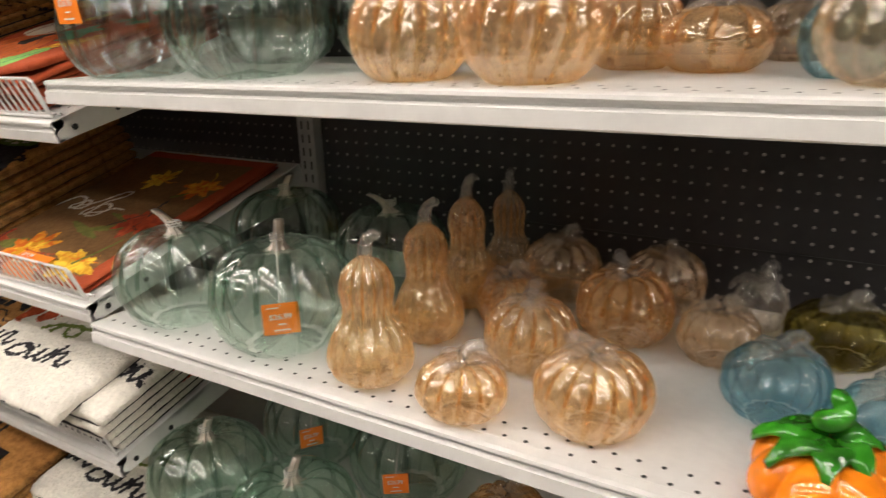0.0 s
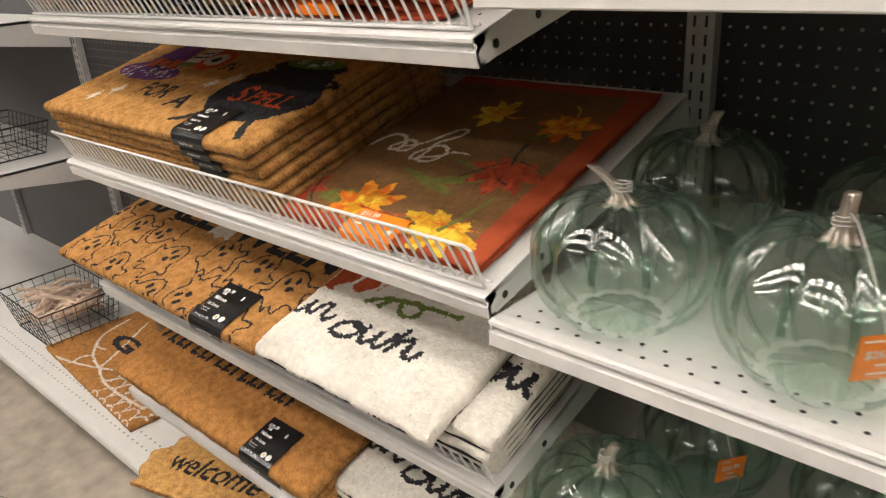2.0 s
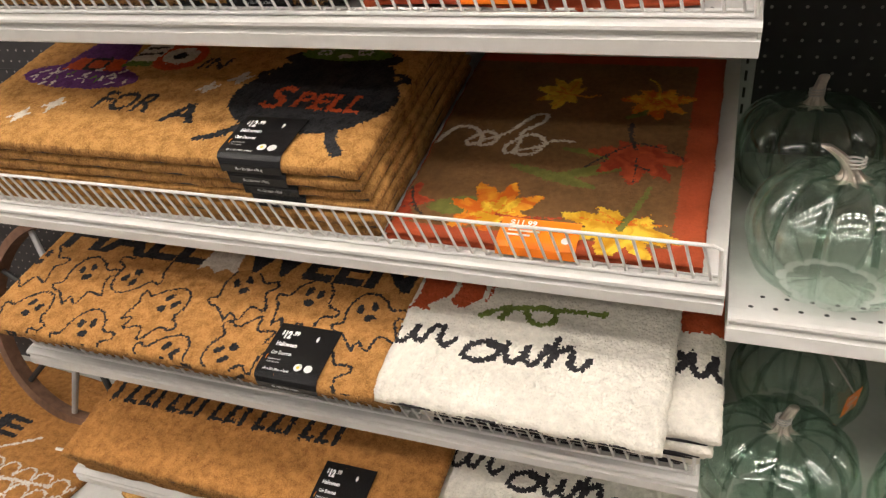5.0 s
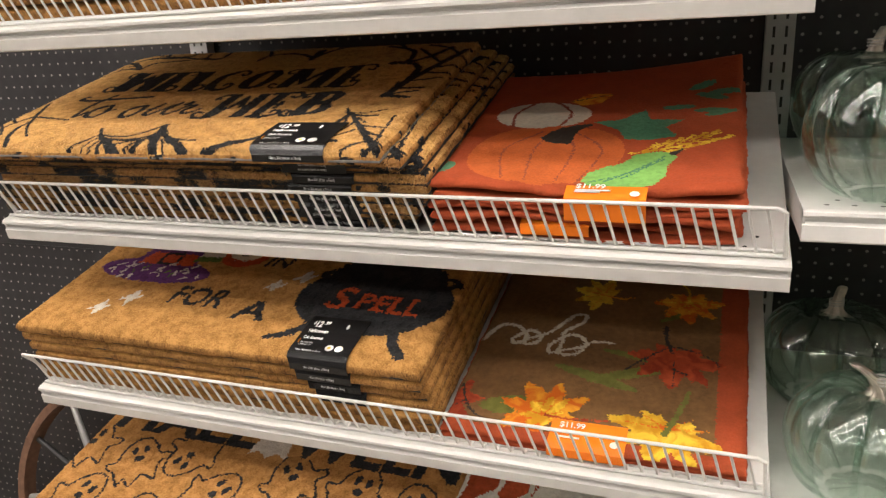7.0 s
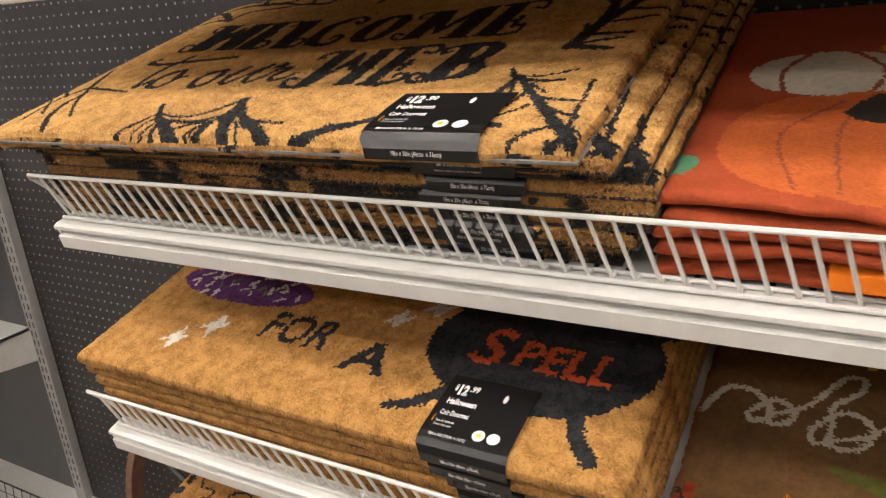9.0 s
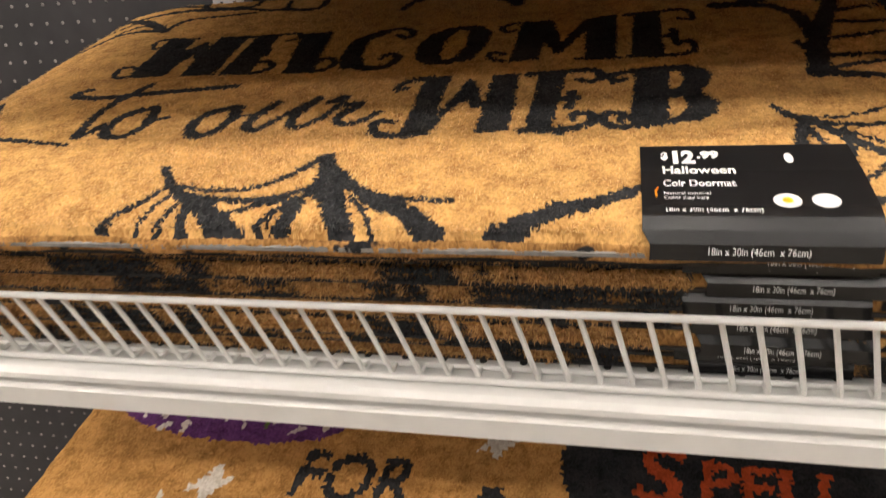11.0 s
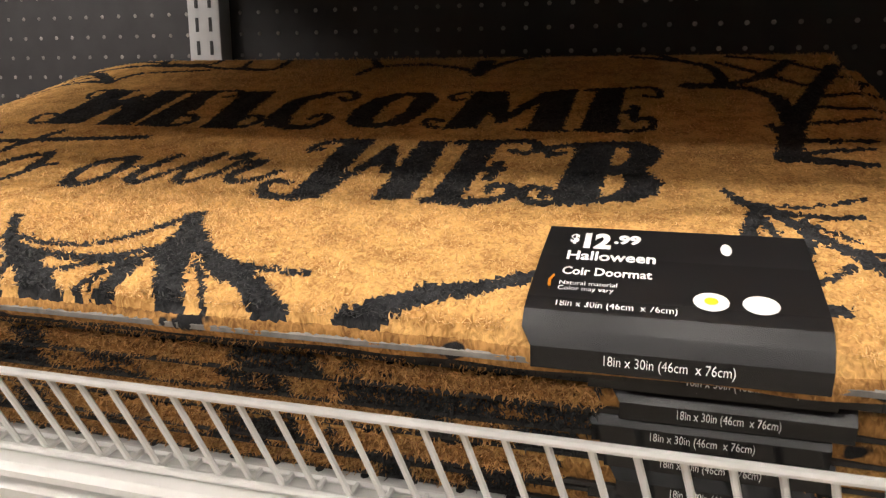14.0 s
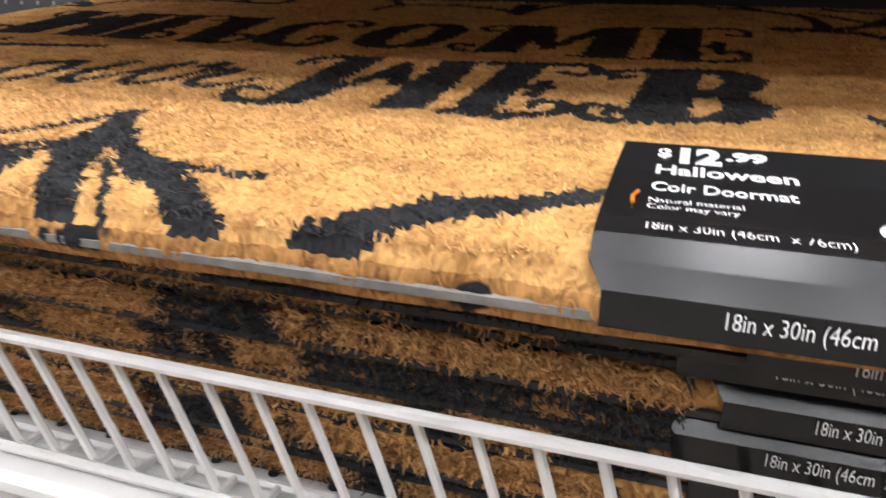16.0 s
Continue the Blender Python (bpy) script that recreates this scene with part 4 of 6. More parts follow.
web.stroke([(0.404, 0.028), (0.418, 0.02), (0.428, 0.013)], 0.0017, 0.0023)
web.stroke([(0.381, -0.008), (0.392, -0.008)], 0.0081, 0.0104)
web.stroke([(0.488, -0.006), (0.515, 0.010), (0.545, 0.022), (0.575, 0.040)], 0.013, 0.008)
web.stroke([(0.523, 0.021), (0.539, 0.024), (0.566, 0.029)], 0.0035, 0.0058)
# corner web over the label
web.stroke([(0.653, 0.14), (0.667, 0.118)], 0.004, 0.0086)
web.stroke([(0.669, 0.122), (0.66, 0.081)], 0.0092, 0.0079)
web.stroke([(0.671, 0.123), (0.691, 0.122), (0.719, 0.135)], 0.004, 0.0033)
web.stroke([(0.672, 0.118), (0.694, 0.111), (0.713, 0.112)], 0.0066, 0.0053)
web.stroke([(0.687, 0.106), (0.686, 0.077), (0.679, 0.055)], 0.0053, 0.0046)
web.stroke([(0.689, 0.103), (0.707, 0.086)], 0.004)
web.stroke([(0.68, 0.041), (0.701, 0.062)], 0.0046)
web.stroke([(0.678, 0.026), (0.69, 0.025)], 0.0092, 0.0079)
web.stroke([(0.677, 0.023), (0.676, 0.013)], 0.0079, 0.0119)
web.stroke([(0.666, 0.102), (0.662, 0.072), (0.665, 0.041)], 0.0046, 0.004)
web.stroke([(0.67, 0.107), (0.679, 0.053), (0.674, 0.024)], 0.0046, 0.004)
web.stroke([(0.671, 0.118), (0.703, 0.074), (0.736, 0.03), (0.757, 0.007)], 0.0073, 0.0132)
web.stroke([(0.7, 0.079), (0.724, 0.072), (0.745, 0.07)], 0.0046, 0.0033)
web.stroke([(0.711, 0.063), (0.734, 0.048), (0.75, 0.041)], 0.0046, 0.0033)
web.stroke([(0.739, 0.026), (0.72, 0.017), (0.705, 0.002)], 0.0053, 0.0046)
web.stroke([(0.752, 0.01), (0.739, 0.001), (0.733, -0.01)], 0.0066, 0.0079)
web.stroke([(0.743, 0.026), (0.764, 0.016), (0.774, 0.005)], 0.0046, 0.0066)
web.stroke([(0.74, 0.113), (0.744, 0.067), (0.749, 0.021)], 0.004, 0.0046)
web.stroke([(0.737, 0.004), (0.745, -0.012)], 0.0066, 0.0092)
# webs along the back edge and in the back corners
web.stroke([(0.096, 0.362), (0.037, 0.371), (0.012, 0.338), (-0.014, 0.299)], 0.009, 0.006)
web.stroke([(0.093, 0.365), (0.051, 0.403), (0.001, 0.438)], 0.013, 0.01)
web.stroke([(0.096, 0.362), (0.105, 0.395), (0.152, 0.405), (0.178, 0.41)], 0.008, 0.006)
web.stroke([(0.005, 0.426), (0.067, 0.432), (0.111, 0.431), (0.154, 0.429)], 0.009, 0.014)
web.stroke([(0.153, 0.429), (0.168, 0.439), (0.164, 0.465)], 0.01, 0.006)
web.stroke([(0.154, 0.429), (0.206, 0.415), (0.206, 0.445)], 0.008, 0.006)
web.stroke([(0.206, 0.417), (0.248, 0.415), (0.247, 0.461)], 0.01, 0.007)
web.stroke([(-0.001, 0.458), (0.053, 0.457), (0.105, 0.443)], 0.008, 0.006)
web.stroke([(0.009, 0.39), (0.034, 0.416), (0.056, 0.405)], 0.007, 0.006)
web.stroke([(0.022, 0.353), (0.039, 0.388), (0.073, 0.387)], 0.007, 0.006)
web.stroke([(0.108, 0.435), (0.092, 0.469)], 0.01, 0.008)
web.stroke([(-0.001, 0.409), (-0.006, 0.362), (-0.002, 0.314)], 0.006, 0.007)
web.stroke([(0.346, 0.395), (0.355, 0.422), (0.393, 0.432), (0.437, 0.417), (0.46, 0.395)], 0.009, 0.008)
web.stroke([(0.461, 0.391), (0.458, 0.439)], 0.014, 0.018)
web.stroke([(0.46, 0.393), (0.482, 0.44), (0.516, 0.465)], 0.011, 0.008)
web.stroke([(0.357, 0.422), (0.34, 0.455)], 0.01, 0.008)
web.stroke([(0.64, 0.352), (0.661, 0.352)], 0.018, 0.014)
web.stroke([(0.659, 0.353), (0.664, 0.375), (0.654, 0.414), (0.627, 0.435), (0.593, 0.448)], 0.011, 0.009)
web.stroke([(0.661, 0.354), (0.687, 0.373), (0.719, 0.429)], 0.012, 0.01)
web.stroke([(0.626, 0.44), (0.611, 0.46)], 0.01, 0.008)
web.stroke([(0.658, 0.35), (0.683, 0.343), (0.699, 0.311), (0.702, 0.26)], 0.009, 0.014)
web.stroke([(0.75, 0.412), (0.723, 0.327), (0.701, 0.25), (0.691, 0.192)], 0.013, 0.016)
web.stroke([(0.704, 0.257), (0.731, 0.263), (0.752, 0.27)], 0.008, 0.006)
web.stroke([(0.698, 0.223), (0.742, 0.224)], 0.008, 0.007)
web.stroke([(0.692, 0.192), (0.711, 0.204), (0.738, 0.21)], 0.007, 0.006)
web.stroke([(0.69, 0.191), (0.714, 0.187), (0.732, 0.184)], 0.012, 0.009)
web.stroke([(0.716, 0.299), (0.745, 0.292), (0.76, 0.298)], 0.008, 0.006)
web.stroke([(0.724, 0.322), (0.762, 0.334)], 0.007)
web.stroke([(0.687, 0.254), (0.696, 0.23)], 0.006, 0.009)
web.stroke([(0.664, 0.425), (0.69, 0.394), (0.724, 0.35)], 0.008, 0.007)
web.stroke([(0.673, 0.447), (0.709, 0.433), (0.738, 0.401)], 0.008, 0.007)
web.stroke([(0.718, 0.432), (0.702, 0.39), (0.687, 0.37)], 0.009)
web.stroke([(0.74, 0.383), (0.763, 0.372)], 0.008, 0.006)
web.stroke([(0.749, 0.409), (0.771, 0.426)], 0.009, 0.006)
# web in the front corner at the far end
web.stroke([(0.02, 0.197), (0.067, 0.121)], 0.008, 0.01)
web.stroke([(0.07, 0.116), (0.157, 0.102)], 0.008, 0.004)
web.stroke([(0.07, 0.116), (0.102, 0.068), (0.139, 0.032)], 0.006, 0.004)
web.stroke([(0.067, 0.121), (0.037, 0.087), (0.049, 0.029)], 0.009, 0.007)
web.stroke([(0.083, 0.102), (0.084, 0.06), (0.117, 0.007)], 0.008, 0.009)
web.stroke([(0.006, 0.166), (-0.032, 0.144), (-0.024, 0.089)], 0.008, 0.006)
web.stroke([(-0.02, 0.146), (0.048, 0.095)], 0.006)
web.stroke([(0.075, 0.04), (0.023, 0.087), (-0.049, 0.131)], 0.006)
web.oval(0.522, 0.106, 0.003, 0.003)


def web_bend(U, V):
    return 0.010 * np.clip((0.10 - U) / 0.10, 0, 1) ** 2 * -1 - 0.006 * np.clip((0.03 - V) / 0.03, 0, 1) ** 2


WEB_TOP = slab_mesh("web_pile", 0.76, 0.46, 0.017, [COIR, INK, COIR_SIDE_SHADED_BLACK], 2, design=web, rough=0.0004, bulge=0.0016, seed=4, bend=web_bend)
WEB_FIBRE = fibre_mesh("web_fibre", web, 0.017, 190000, 0.0031, 5, [FIBRE, FIBRE_INK], web_bend)
WEB_LOW = slab_mesh("web_low", 0.76, 0.46, 0.0165, [COIR, INK, COIR_SIDE_SHADED_BLACK], 2, design=web, rough=0.0012, bulge=0.001, edge=0.022, seed=6)
WEB_EDGE = [edge_fibre_mesh("web_edge", 0.76, 0.0145, 11000, 0.0034, 91 + k, [FIBRE_EDGE_SHADED, FIBRE_INK]) for k in range(3)]
base = frame_of(FRONT[3])
rs = np.random.RandomState(8)
for i in range(9):
    top = i == 8
    lz = 0.003 + i * 0.0152
    ly = -0.008 if top else (0.030 + rs.uniform(-0.004, 0.006) - (0.012 if i == 7 else 0) - 0.002 * i)
    out = (0.010, 0.020, 0.030, 0.040, 0.047, 0.048, 0.040, 0.023, 0.0)[i]
    x = -1.25 + out
    m = doormat("coir doormat with black spider webs and welcome lettering" if top else "coir doormat with black printed edge in a stack", base, x, ly, lz, 0 if top else rs.uniform(-0.3, 0.3), WEB_TOP if top else WEB_LOW, 0.017 if top else 0.015, "stack of web doormats", top)
    if top:
        f = share("loose_fibres", WEB_FIBRE, m, Matrix())
        tagged(f, "stray golden and black coir fibres", kind="stuff")
    else:
        tagged(share("loose_fibres", WEB_EDGE[i % 3], m, Matrix()), "golden and black coir bristles of the edge", kind="stuff")
    shift = (0.030, 0.020, 0.034, 0.028, 0.022, 0.034, 0.020, 0.036, 0.0)[i]
    price_sleeve(m, 0.571 + shift - out, 0.684 + shift * 0.6 - out, 0.017 if top else 0.015, 0.083 if top else 0.06, top)

# ---- spell doormats ----
spell = Design(0.76, 0.46, 0.003, 0.0009, 21)
P0, P1, P2, P3, P4 = 1, 2, 3, 4, 5
spell.oval(0.622, 0.155, 0.135, 0.095, P0).poly([(0.50, 0.16), (0.53, 0.25), (0.72, 0.25), (0.75, 0.16)], P0).oval(0.625, 0.268, 0.102, 0.030, P0)
spell.oval(0.625, 0.282, 0.080, 0.020, P4).oval(0.585, 0.286, 0.014, 0.009, P1).oval(0.655, 0.290, 0.016, 0.009, P1).oval(0.625, 0.276, 0.012, 0.007, P1).oval(0.585, 0.286, 0.008, 0.005, P4).oval(0.655, 0.290, 0.009, 0.005, P4)
spell.stroke([(0.52, 0.225), (0.505, 0.215), (0.515, 0.20)], 0.012, ink=P0).stroke([(0.735, 0.225), (0.752, 0.215), (0.742, 0.20)], 0.012, ink=P0)
spell.stroke([(0.55, 0.075), (0.52, 0.048), (0.49, 0.036)], 0.020, 0.010, P0).stroke([(0.690, 0.085), (0.700, 0.050), (0.722, 0.024)], 0.018, 0.016, P0)
spell.text("S", 0.545, 0.122, 0.082, 0.046, P3, 0.0016, 0.16).text("PELL", 0.596, 0.126, 0.060, 0.118, P3, 0.0012, 0.14, -0.05)
spell.text("FOR", 0.250, 0.094, 0.074, 0.112, P0, 0.0014, 0.16).text("A", 0.398, 0.074, 0.072, 0.062, P0, 0.0018, 0.1).text("IN", 0.37, 0.225, 0.05, 0.058, P0, 0.001, 0.2)
for x, y, s in ((0.135, 0.064, 0.026), (0.178, 0.098, 0.028), (0.43, 0.17, 0.022), (0.475, 0.20, 0.026)):
    spell.poly([(x - s * 0.9, y - 0.5 * s), (x - 0.25 * s, y + 0.3 * s), (x + 0.1 * s, y + 0.9 * s), (x + 0.3 * s, y + 0.25 * s), (x + s * 0.9, y + 0.4 * s), (x + 0.35 * s, y - 0.25 * s), (x, y - 0.9 * s), (x - 0.3 * s, y - 0.2 * s)], P1)
spell.oval(0.16, 0.185, 0.125, 0.038, P2, -0.05).poly([(0.09, 0.20), (0.13, 0.36), (0.20, 0.36), (0.24, 0.20)], P2)
spell.poly([(0.105, 0.205), (0.118, 0.245), (0.218, 0.245), (0.232, 0.205)], P3).stroke([(0.15, 0.208), (0.15, 0.242), (0.19, 0.242), (0.19, 0.208), (0.15, 0.208)], 0.007, ink=P0, smooth=False)
rs = np.random.RandomState(5)
for _ in range(34):
    x, y = 0.16 + rs.uniform(-0.11, 0.11), 0.18 + rs.uniform(-0.03, 0.025)
    if spell.ink[int(y / 0.46 * spell.nv), int(x / 0.76 * spell.nu)] == P2:
        spell.stroke([(x, y), (x + rs.uniform(-0.006, 0.012), y + rs.uniform(0.004, 0.012))], 0.005, ink=(P1, P1, P1, P4)[rs.randint(4)])
spell.oval(0.318, 0.262, 0.052, 0.046, P3).oval(0.318, 0.264, 0.034, 0.028, P1).oval(0.318, 0.264, 0.014, 0.012, P0)
spell.poly([(0.225, 0.23), (0.235, 0.30), (0.285, 0.31), (0.275, 0.235)], P1).stroke([(0.235, 0.262), (0.272, 0.268)], 0.008, ink=P0).stroke([(0.24, 0.284), (0.276, 0.29)], 0.007, ink=P0).poly([(0.222, 0.22), (0.225, 0.238), (0.276, 0.243), (0.274, 0.225)], P4)
for k in range(4):
    spell.stroke([(0.44 + 0.018 * k, 0.315), (0.446 + 0.018 * k, 0.335)], 0.006, ink=P0)
SPELL_TOP = slab_mesh("spell_pile", 0.76, 0.46, 0.021, [COIR_TAN, INK, INK_WHITE, INK_PURPLE, INK_RED, INK_GREEN, COIR_SIDE_SHADED], 6, design=spell, rough=0.0006, bulge=0.002, edge=0.014, seed=14)
PLAIN_LOW = slab_mesh("plain_low", 0.76, 0.46, 0.0195, [COIR_TAN, COIR_SIDE_SHADED], 1, cell=0.01, rough=0.0012, bulge=0.002, edge=0.014, seed=16)
base = frame_of(FRONT[2])
rs = np.random.RandomState(18)
for i in range(6):
    top = i == 5
    m = doormat("coir doormat with a black cauldron and spell lettering" if top else "golden coir doormat with a thick fibrous edge in a stack", base, -1.222 + rs.uniform(-0.006, 0.004), (0.016 if top else 0.026 - 0.001 * i), 0.003 + i * 0.0222, rs.uniform(-0.3, 0.3) if not top else 0, SPELL_TOP if top else PLAIN_LOW, 0.021, "stack of spell doormats")
    if i > 1:
        price_sleeve(m, 0.548 + 0.008 * (5 - i), 0.648 + 0.004 * (5 - i), 0.021, 0.095, i >= 4)

# ---- ghost doormats ----
ghost = Design(0.76, 0.46, 0.0024, 0.0007, 31)
rs = np.random.RandomState(33)


def ghost_outline(D, x, y, s, turn):
    c, q = math.cos(turn), math.sin(turn)
    def R(pts):
        return [(x + s * (u * c - v * q), y + s * (u * q + v * c)) for u, v in pts]
    D.stroke(R([(-0.55, -0.9), (-0.75, -0.3), (-0.95, -0.1), (-1.0, 0.12), (-0.7, 0.15), (-0.55, 0.55), (-0.2, 0.95), (0.2, 0.95), (0.5, 0.6), (0.62, 0.2), (1.0, 0.1), (0.98, -0.12), (0.65, -0.25), (0.6, -0.9), (0.2, -0.62), (-0.15, -1.0), (-0.35, -0.65), (-0.55, -0.9)]), 0.0042)
    for u, v, a, b in ((-0.2, 0.48, 0.10, 0.17), (0.18, 0.46, 0.10, 0.17), (0.0, 0.10, 0.15, 0.12)):
        (gx_, gy_), = R([(u, v)])
        D.oval(gx_, gy_, a * s, b * s, 1, turn)


for x, y, t in ((0.145, 0.130, 0.5), (0.332, 0.088, -0.55), (0.465, 0.152, 0.5), (0.588, 0.146, -0.15), (0.706, 0.134, 0.45), (0.085, 0.030, -0.3), (0.515, 0.045, 2.4), (0.228, 0.010, 0.2), (0.655, 0.020, 0.3), (0.395, -0.010, -0.4), (0.015, 0.150, 0.3), (0.240, 0.170, 2.8)):
    ghost_outline(ghost, x, y, 0.060, t)
ghost.poly([(0.0, 0.20), (0.76, 0.20), (0.76, 0.34), (0.0, 0.34)], 0)
ghost.text("HALL", 0.02, 0.205, 0.105, 0.335, 1, 0.004, 0.08).text("WEEN", 0.425, 0.205, 0.105, 0.33, 1, 0.004, 0.08)
ghost.poly([(0.345, 0.192), (0.36, 0.28), (0.39, 0.305), (0.415, 0.28), (0.425, 0.190), (0.405, 0.202), (0.385, 0.188), (0.365, 0.202)], 2).oval(0.38, 0.262, 0.005, 0.008, 1).oval(0.397, 0.262, 0.005, 0.008, 1)
for x, y, t in ((0.1, 0.39, 0.2), (0.3, 0.40, -0.4), (0.5, 0.39, 0.3), (0.68, 0.40, -0.2)):
    ghost_outline(ghost, x, y, 0.05, t)
GHOST_TOP = slab_mesh("ghost_pile", 0.76, 0.46, 0.020, [COIR_GHOST, INK, INK_WHITE, COIR_SIDE_SHADED_BLACK], 3, design=ghost, rough=0.0005, bulge=0.0018, seed=24)
# the lower mats are all in edge coir, its shade put into the colour
GHOST_LOW = slab_mesh("ghost_low", 0.76, 0.46, 0.0195, [COIR_SIDE_SHADED], 0, cell=0.01, rough=0.0012, bulge=0.001, seed=26)
base = frame_of(FRONT[1])
for i in range(6):
    top = i == 5
    m = doormat("coir doormat printed with ghost outlines and holiday lettering" if top else "coir doormat wholly in shade-toned edge coir, in a stack", base, -1.212 + rs.uniform(-0.005, 0.005), (-0.042 if top else 0.02 - 0.010 * i), 0.003 + i * 0.0215, 0, GHOST_TOP if top else GHOST_LOW, 0.020, "stack of ghost doormats")
    if i > 2:
        price_sleeve(m, 0.568 + 0.004 * (5 - i), 0.674, 0.020, 0.102, top)

# ---- brown doormats on the lowest slanted shelf ----
brown = Design(0.76, 0.46, 0.0035, 0.001, 41)
for k in range(16):
    brown.stroke([(0.03 + 0.034 * k, 0.135), (0.036 + 0.034 * k + 0.006 * (k % 3), 0.19)], 0.011, ink=1)
    if k % 3:
        brown.stroke([(0.03 + 0.034 * k, 0.137), (0.05 + 0.034 * k, 0.137)], 0.009, ink=1)
BROWN_TOP = slab_mesh("brown_pile", 0.76, 0.46, 0.021, [COIR_RED, INK, COIR_SIDE_SHADED], 2, design=brown, rough=0.001, bulge=0.002, seed=34)
BROWN_LOW = slab_mesh("brown_low", 0.76, 0.46, 0.021, [COIR_RED, COIR_SIDE_SHADED], 1, cell=0.012, rough=0.001, seed=36)
base = frame_of(FRONT[0])
for i in range(5):
    top = i == 4
    m = doormat("brown coir doormat with partly hidden black lettering" if top else "brown coir doormat in a stack", base, -1.18 + rs.uniform(-0.006, 0.006), 0.01 - 0.006 * i, 0.003 + i * 0.0225, 0, BROWN_TOP if top else BROWN_LOW, 0.021, "stack of brown doormats")
    if i > 1:
        price_sleeve(m, 0.545 + 0.01 * (4 - i), 0.645, 0.021, 0.1, top)
# doormats on the top slanted shelf
base = frame_of(FRONT[4])
for i in range(4):
    doormat("golden coir doormat on the top slanted shelf", base, -1.215 + rs.uniform(-0.005, 0.005), 0.032, 0.003 + i * 0.0222, 0, PLAIN_LOW, 0.021, "stack of doormats on the top shelf")

# ---- rugs with loop pile ----
SCRIPT = {
    "o": [[(0.55, 1.0), (0.15, 0.8), (0.0, 0.3), (0.3, 0.0), (0.75, 0.2), (0.85, 0.7), (0.55, 1.0), (0.62, 0.75), (1.0, 0.8)]],
    "w": [[(0.0, 0.95), (0.05, 0.3), (0.22, 0.02), (0.42, 0.4), (0.50, 0.85), (0.50, 0.3), (0.66, 0.02), (0.88, 0.4), (0.95, 0.95), (1.0, 0.7)]],
    "n": [[(0.15, 1.35), (0.12, 0.6), (0.05, 0.0)], [(0.08, 0.2), (0.3, 0.75), (0.52, 0.95), (0.58, 0.5), (0.62, 0.05), (0.85, 0.05), (1.0, 0.4)]],
    "u": [[(0.0, 0.9), (0.05, 0.2), (0.3, 0.0), (0.6, 0.4), (0.7, 0.95), (0.7, 0.2), (1.0, 0.15)]],
    "r": [[(0.0, 0.1), (0.25, 1.0), (0.55, 0.9), (0.5, 0.3), (0.75, 0.0), (1.0, 0.35)]],
}


def script(D, word, x, y, w, h, brush, ink, rise=0.0):
    for ch in word:
        for line in SCRIPT[ch]:
            D.stroke([(x + u * w, y + v * h + u * w * rise) for u, v in line], brush, ink=ink)
        x, y = x + w, y + w * rise


def rug_design(seed, second):
    D = Design(0.405, 0.36, 0.0028, 0.0009, seed)
    if second:
        script(D, "ow", 0.30, 0.092, 0.062, 0.040, 0.011, 1)
        D.poly([(0.28, 0.17), (0.41, 0.17), (0.41, 0.30), (0.28, 0.30)], 2)
    else:
        script(D, "u", 0.000, 0.092, 0.045, 0.034, 0.009, 1, 0.1)
        script(D, "r", 0.045, 0.094, 0.050, 0.036, 0.009, 1, 0.1)
        script(D, "own", 0.114, 0.078, 0.060, 0.038, 0.0098, 1, 0.10)
        D.poly([(0.0, 0.165), (0.01, 0.19), (0.0, 0.30), (0.13, 0.30), (0.125, 0.20), (0.09, 0.17), (0.06, 0.185), (0.03, 0.16)], 2)
        for k in (0.035, 0.085):
            D.stroke([(k, 0.17), (k + 0.03, 0.20), (k + 0.025, 0.26), (k + 0.01, 0.30)], 0.009, ink=0)
        D.stroke([(0.12, 0.165), (0.15, 0.185), (0.20, 0.195), (0.30, 0.20)], 0.010, ink=3).stroke([(0.185, 0.185), (0.20, 0.165), (0.225, 0.168), (0.228, 0.188), (0.205, 0.20)], 0.009, ink=3).stroke([(0.16, 0.182), (0.15, 0.165)], 0.010, ink=3)
    return D


def rug_bend(U, V):
    return -0.008 * np.clip((0.05 - V) / 0.05, 0, 1) ** 2


RUG_MATS = [WOOL, WOOL_DARK, WOOL_RUST, WOOL_GREEN]
RUG_A = slab_mesh("rug_a", 0.405, 0.36, 0.021, RUG_MATS, 0, design=rug_design(51, False), rough=0.0010, bulge=0.002, edge=0.016, seed=52, bend=rug_bend)
RUG_B = slab_mesh("rug_b", 0.405, 0.36, 0.021, RUG_MATS, 0, design=rug_design(53, True), rough=0.0010, bulge=0.002, edge=0.016, seed=54)


def folded_rug(label, base, x, ly, lz, turn, top, group):
    r = thing("folded_rug", label, "rug", base @ pose(x, ly, lz, 0, 0, turn), group=group)
    share("loop_face", top, r, Matrix())
    # the fold: binding line and the lower half
    bm = bmesh.new()
    pts = [(0.396, 0.345, -0.001), (0.404, 0.2, -0.001), (0.403, 0.012, -0.001), (0.39, 0.0, -0.001), (0.2, -0.001, -0.001), (0.02, -0.001, -0.001)]
    add_tube(bm, pts, 0.0022, 6)
    part("binding", bm, WOOL_DARK, r, "charcoal binding stitch along the fold", smooth=True)
    return r


base = frame_of(FRONT[1])
rs = np.random.RandomState(61)
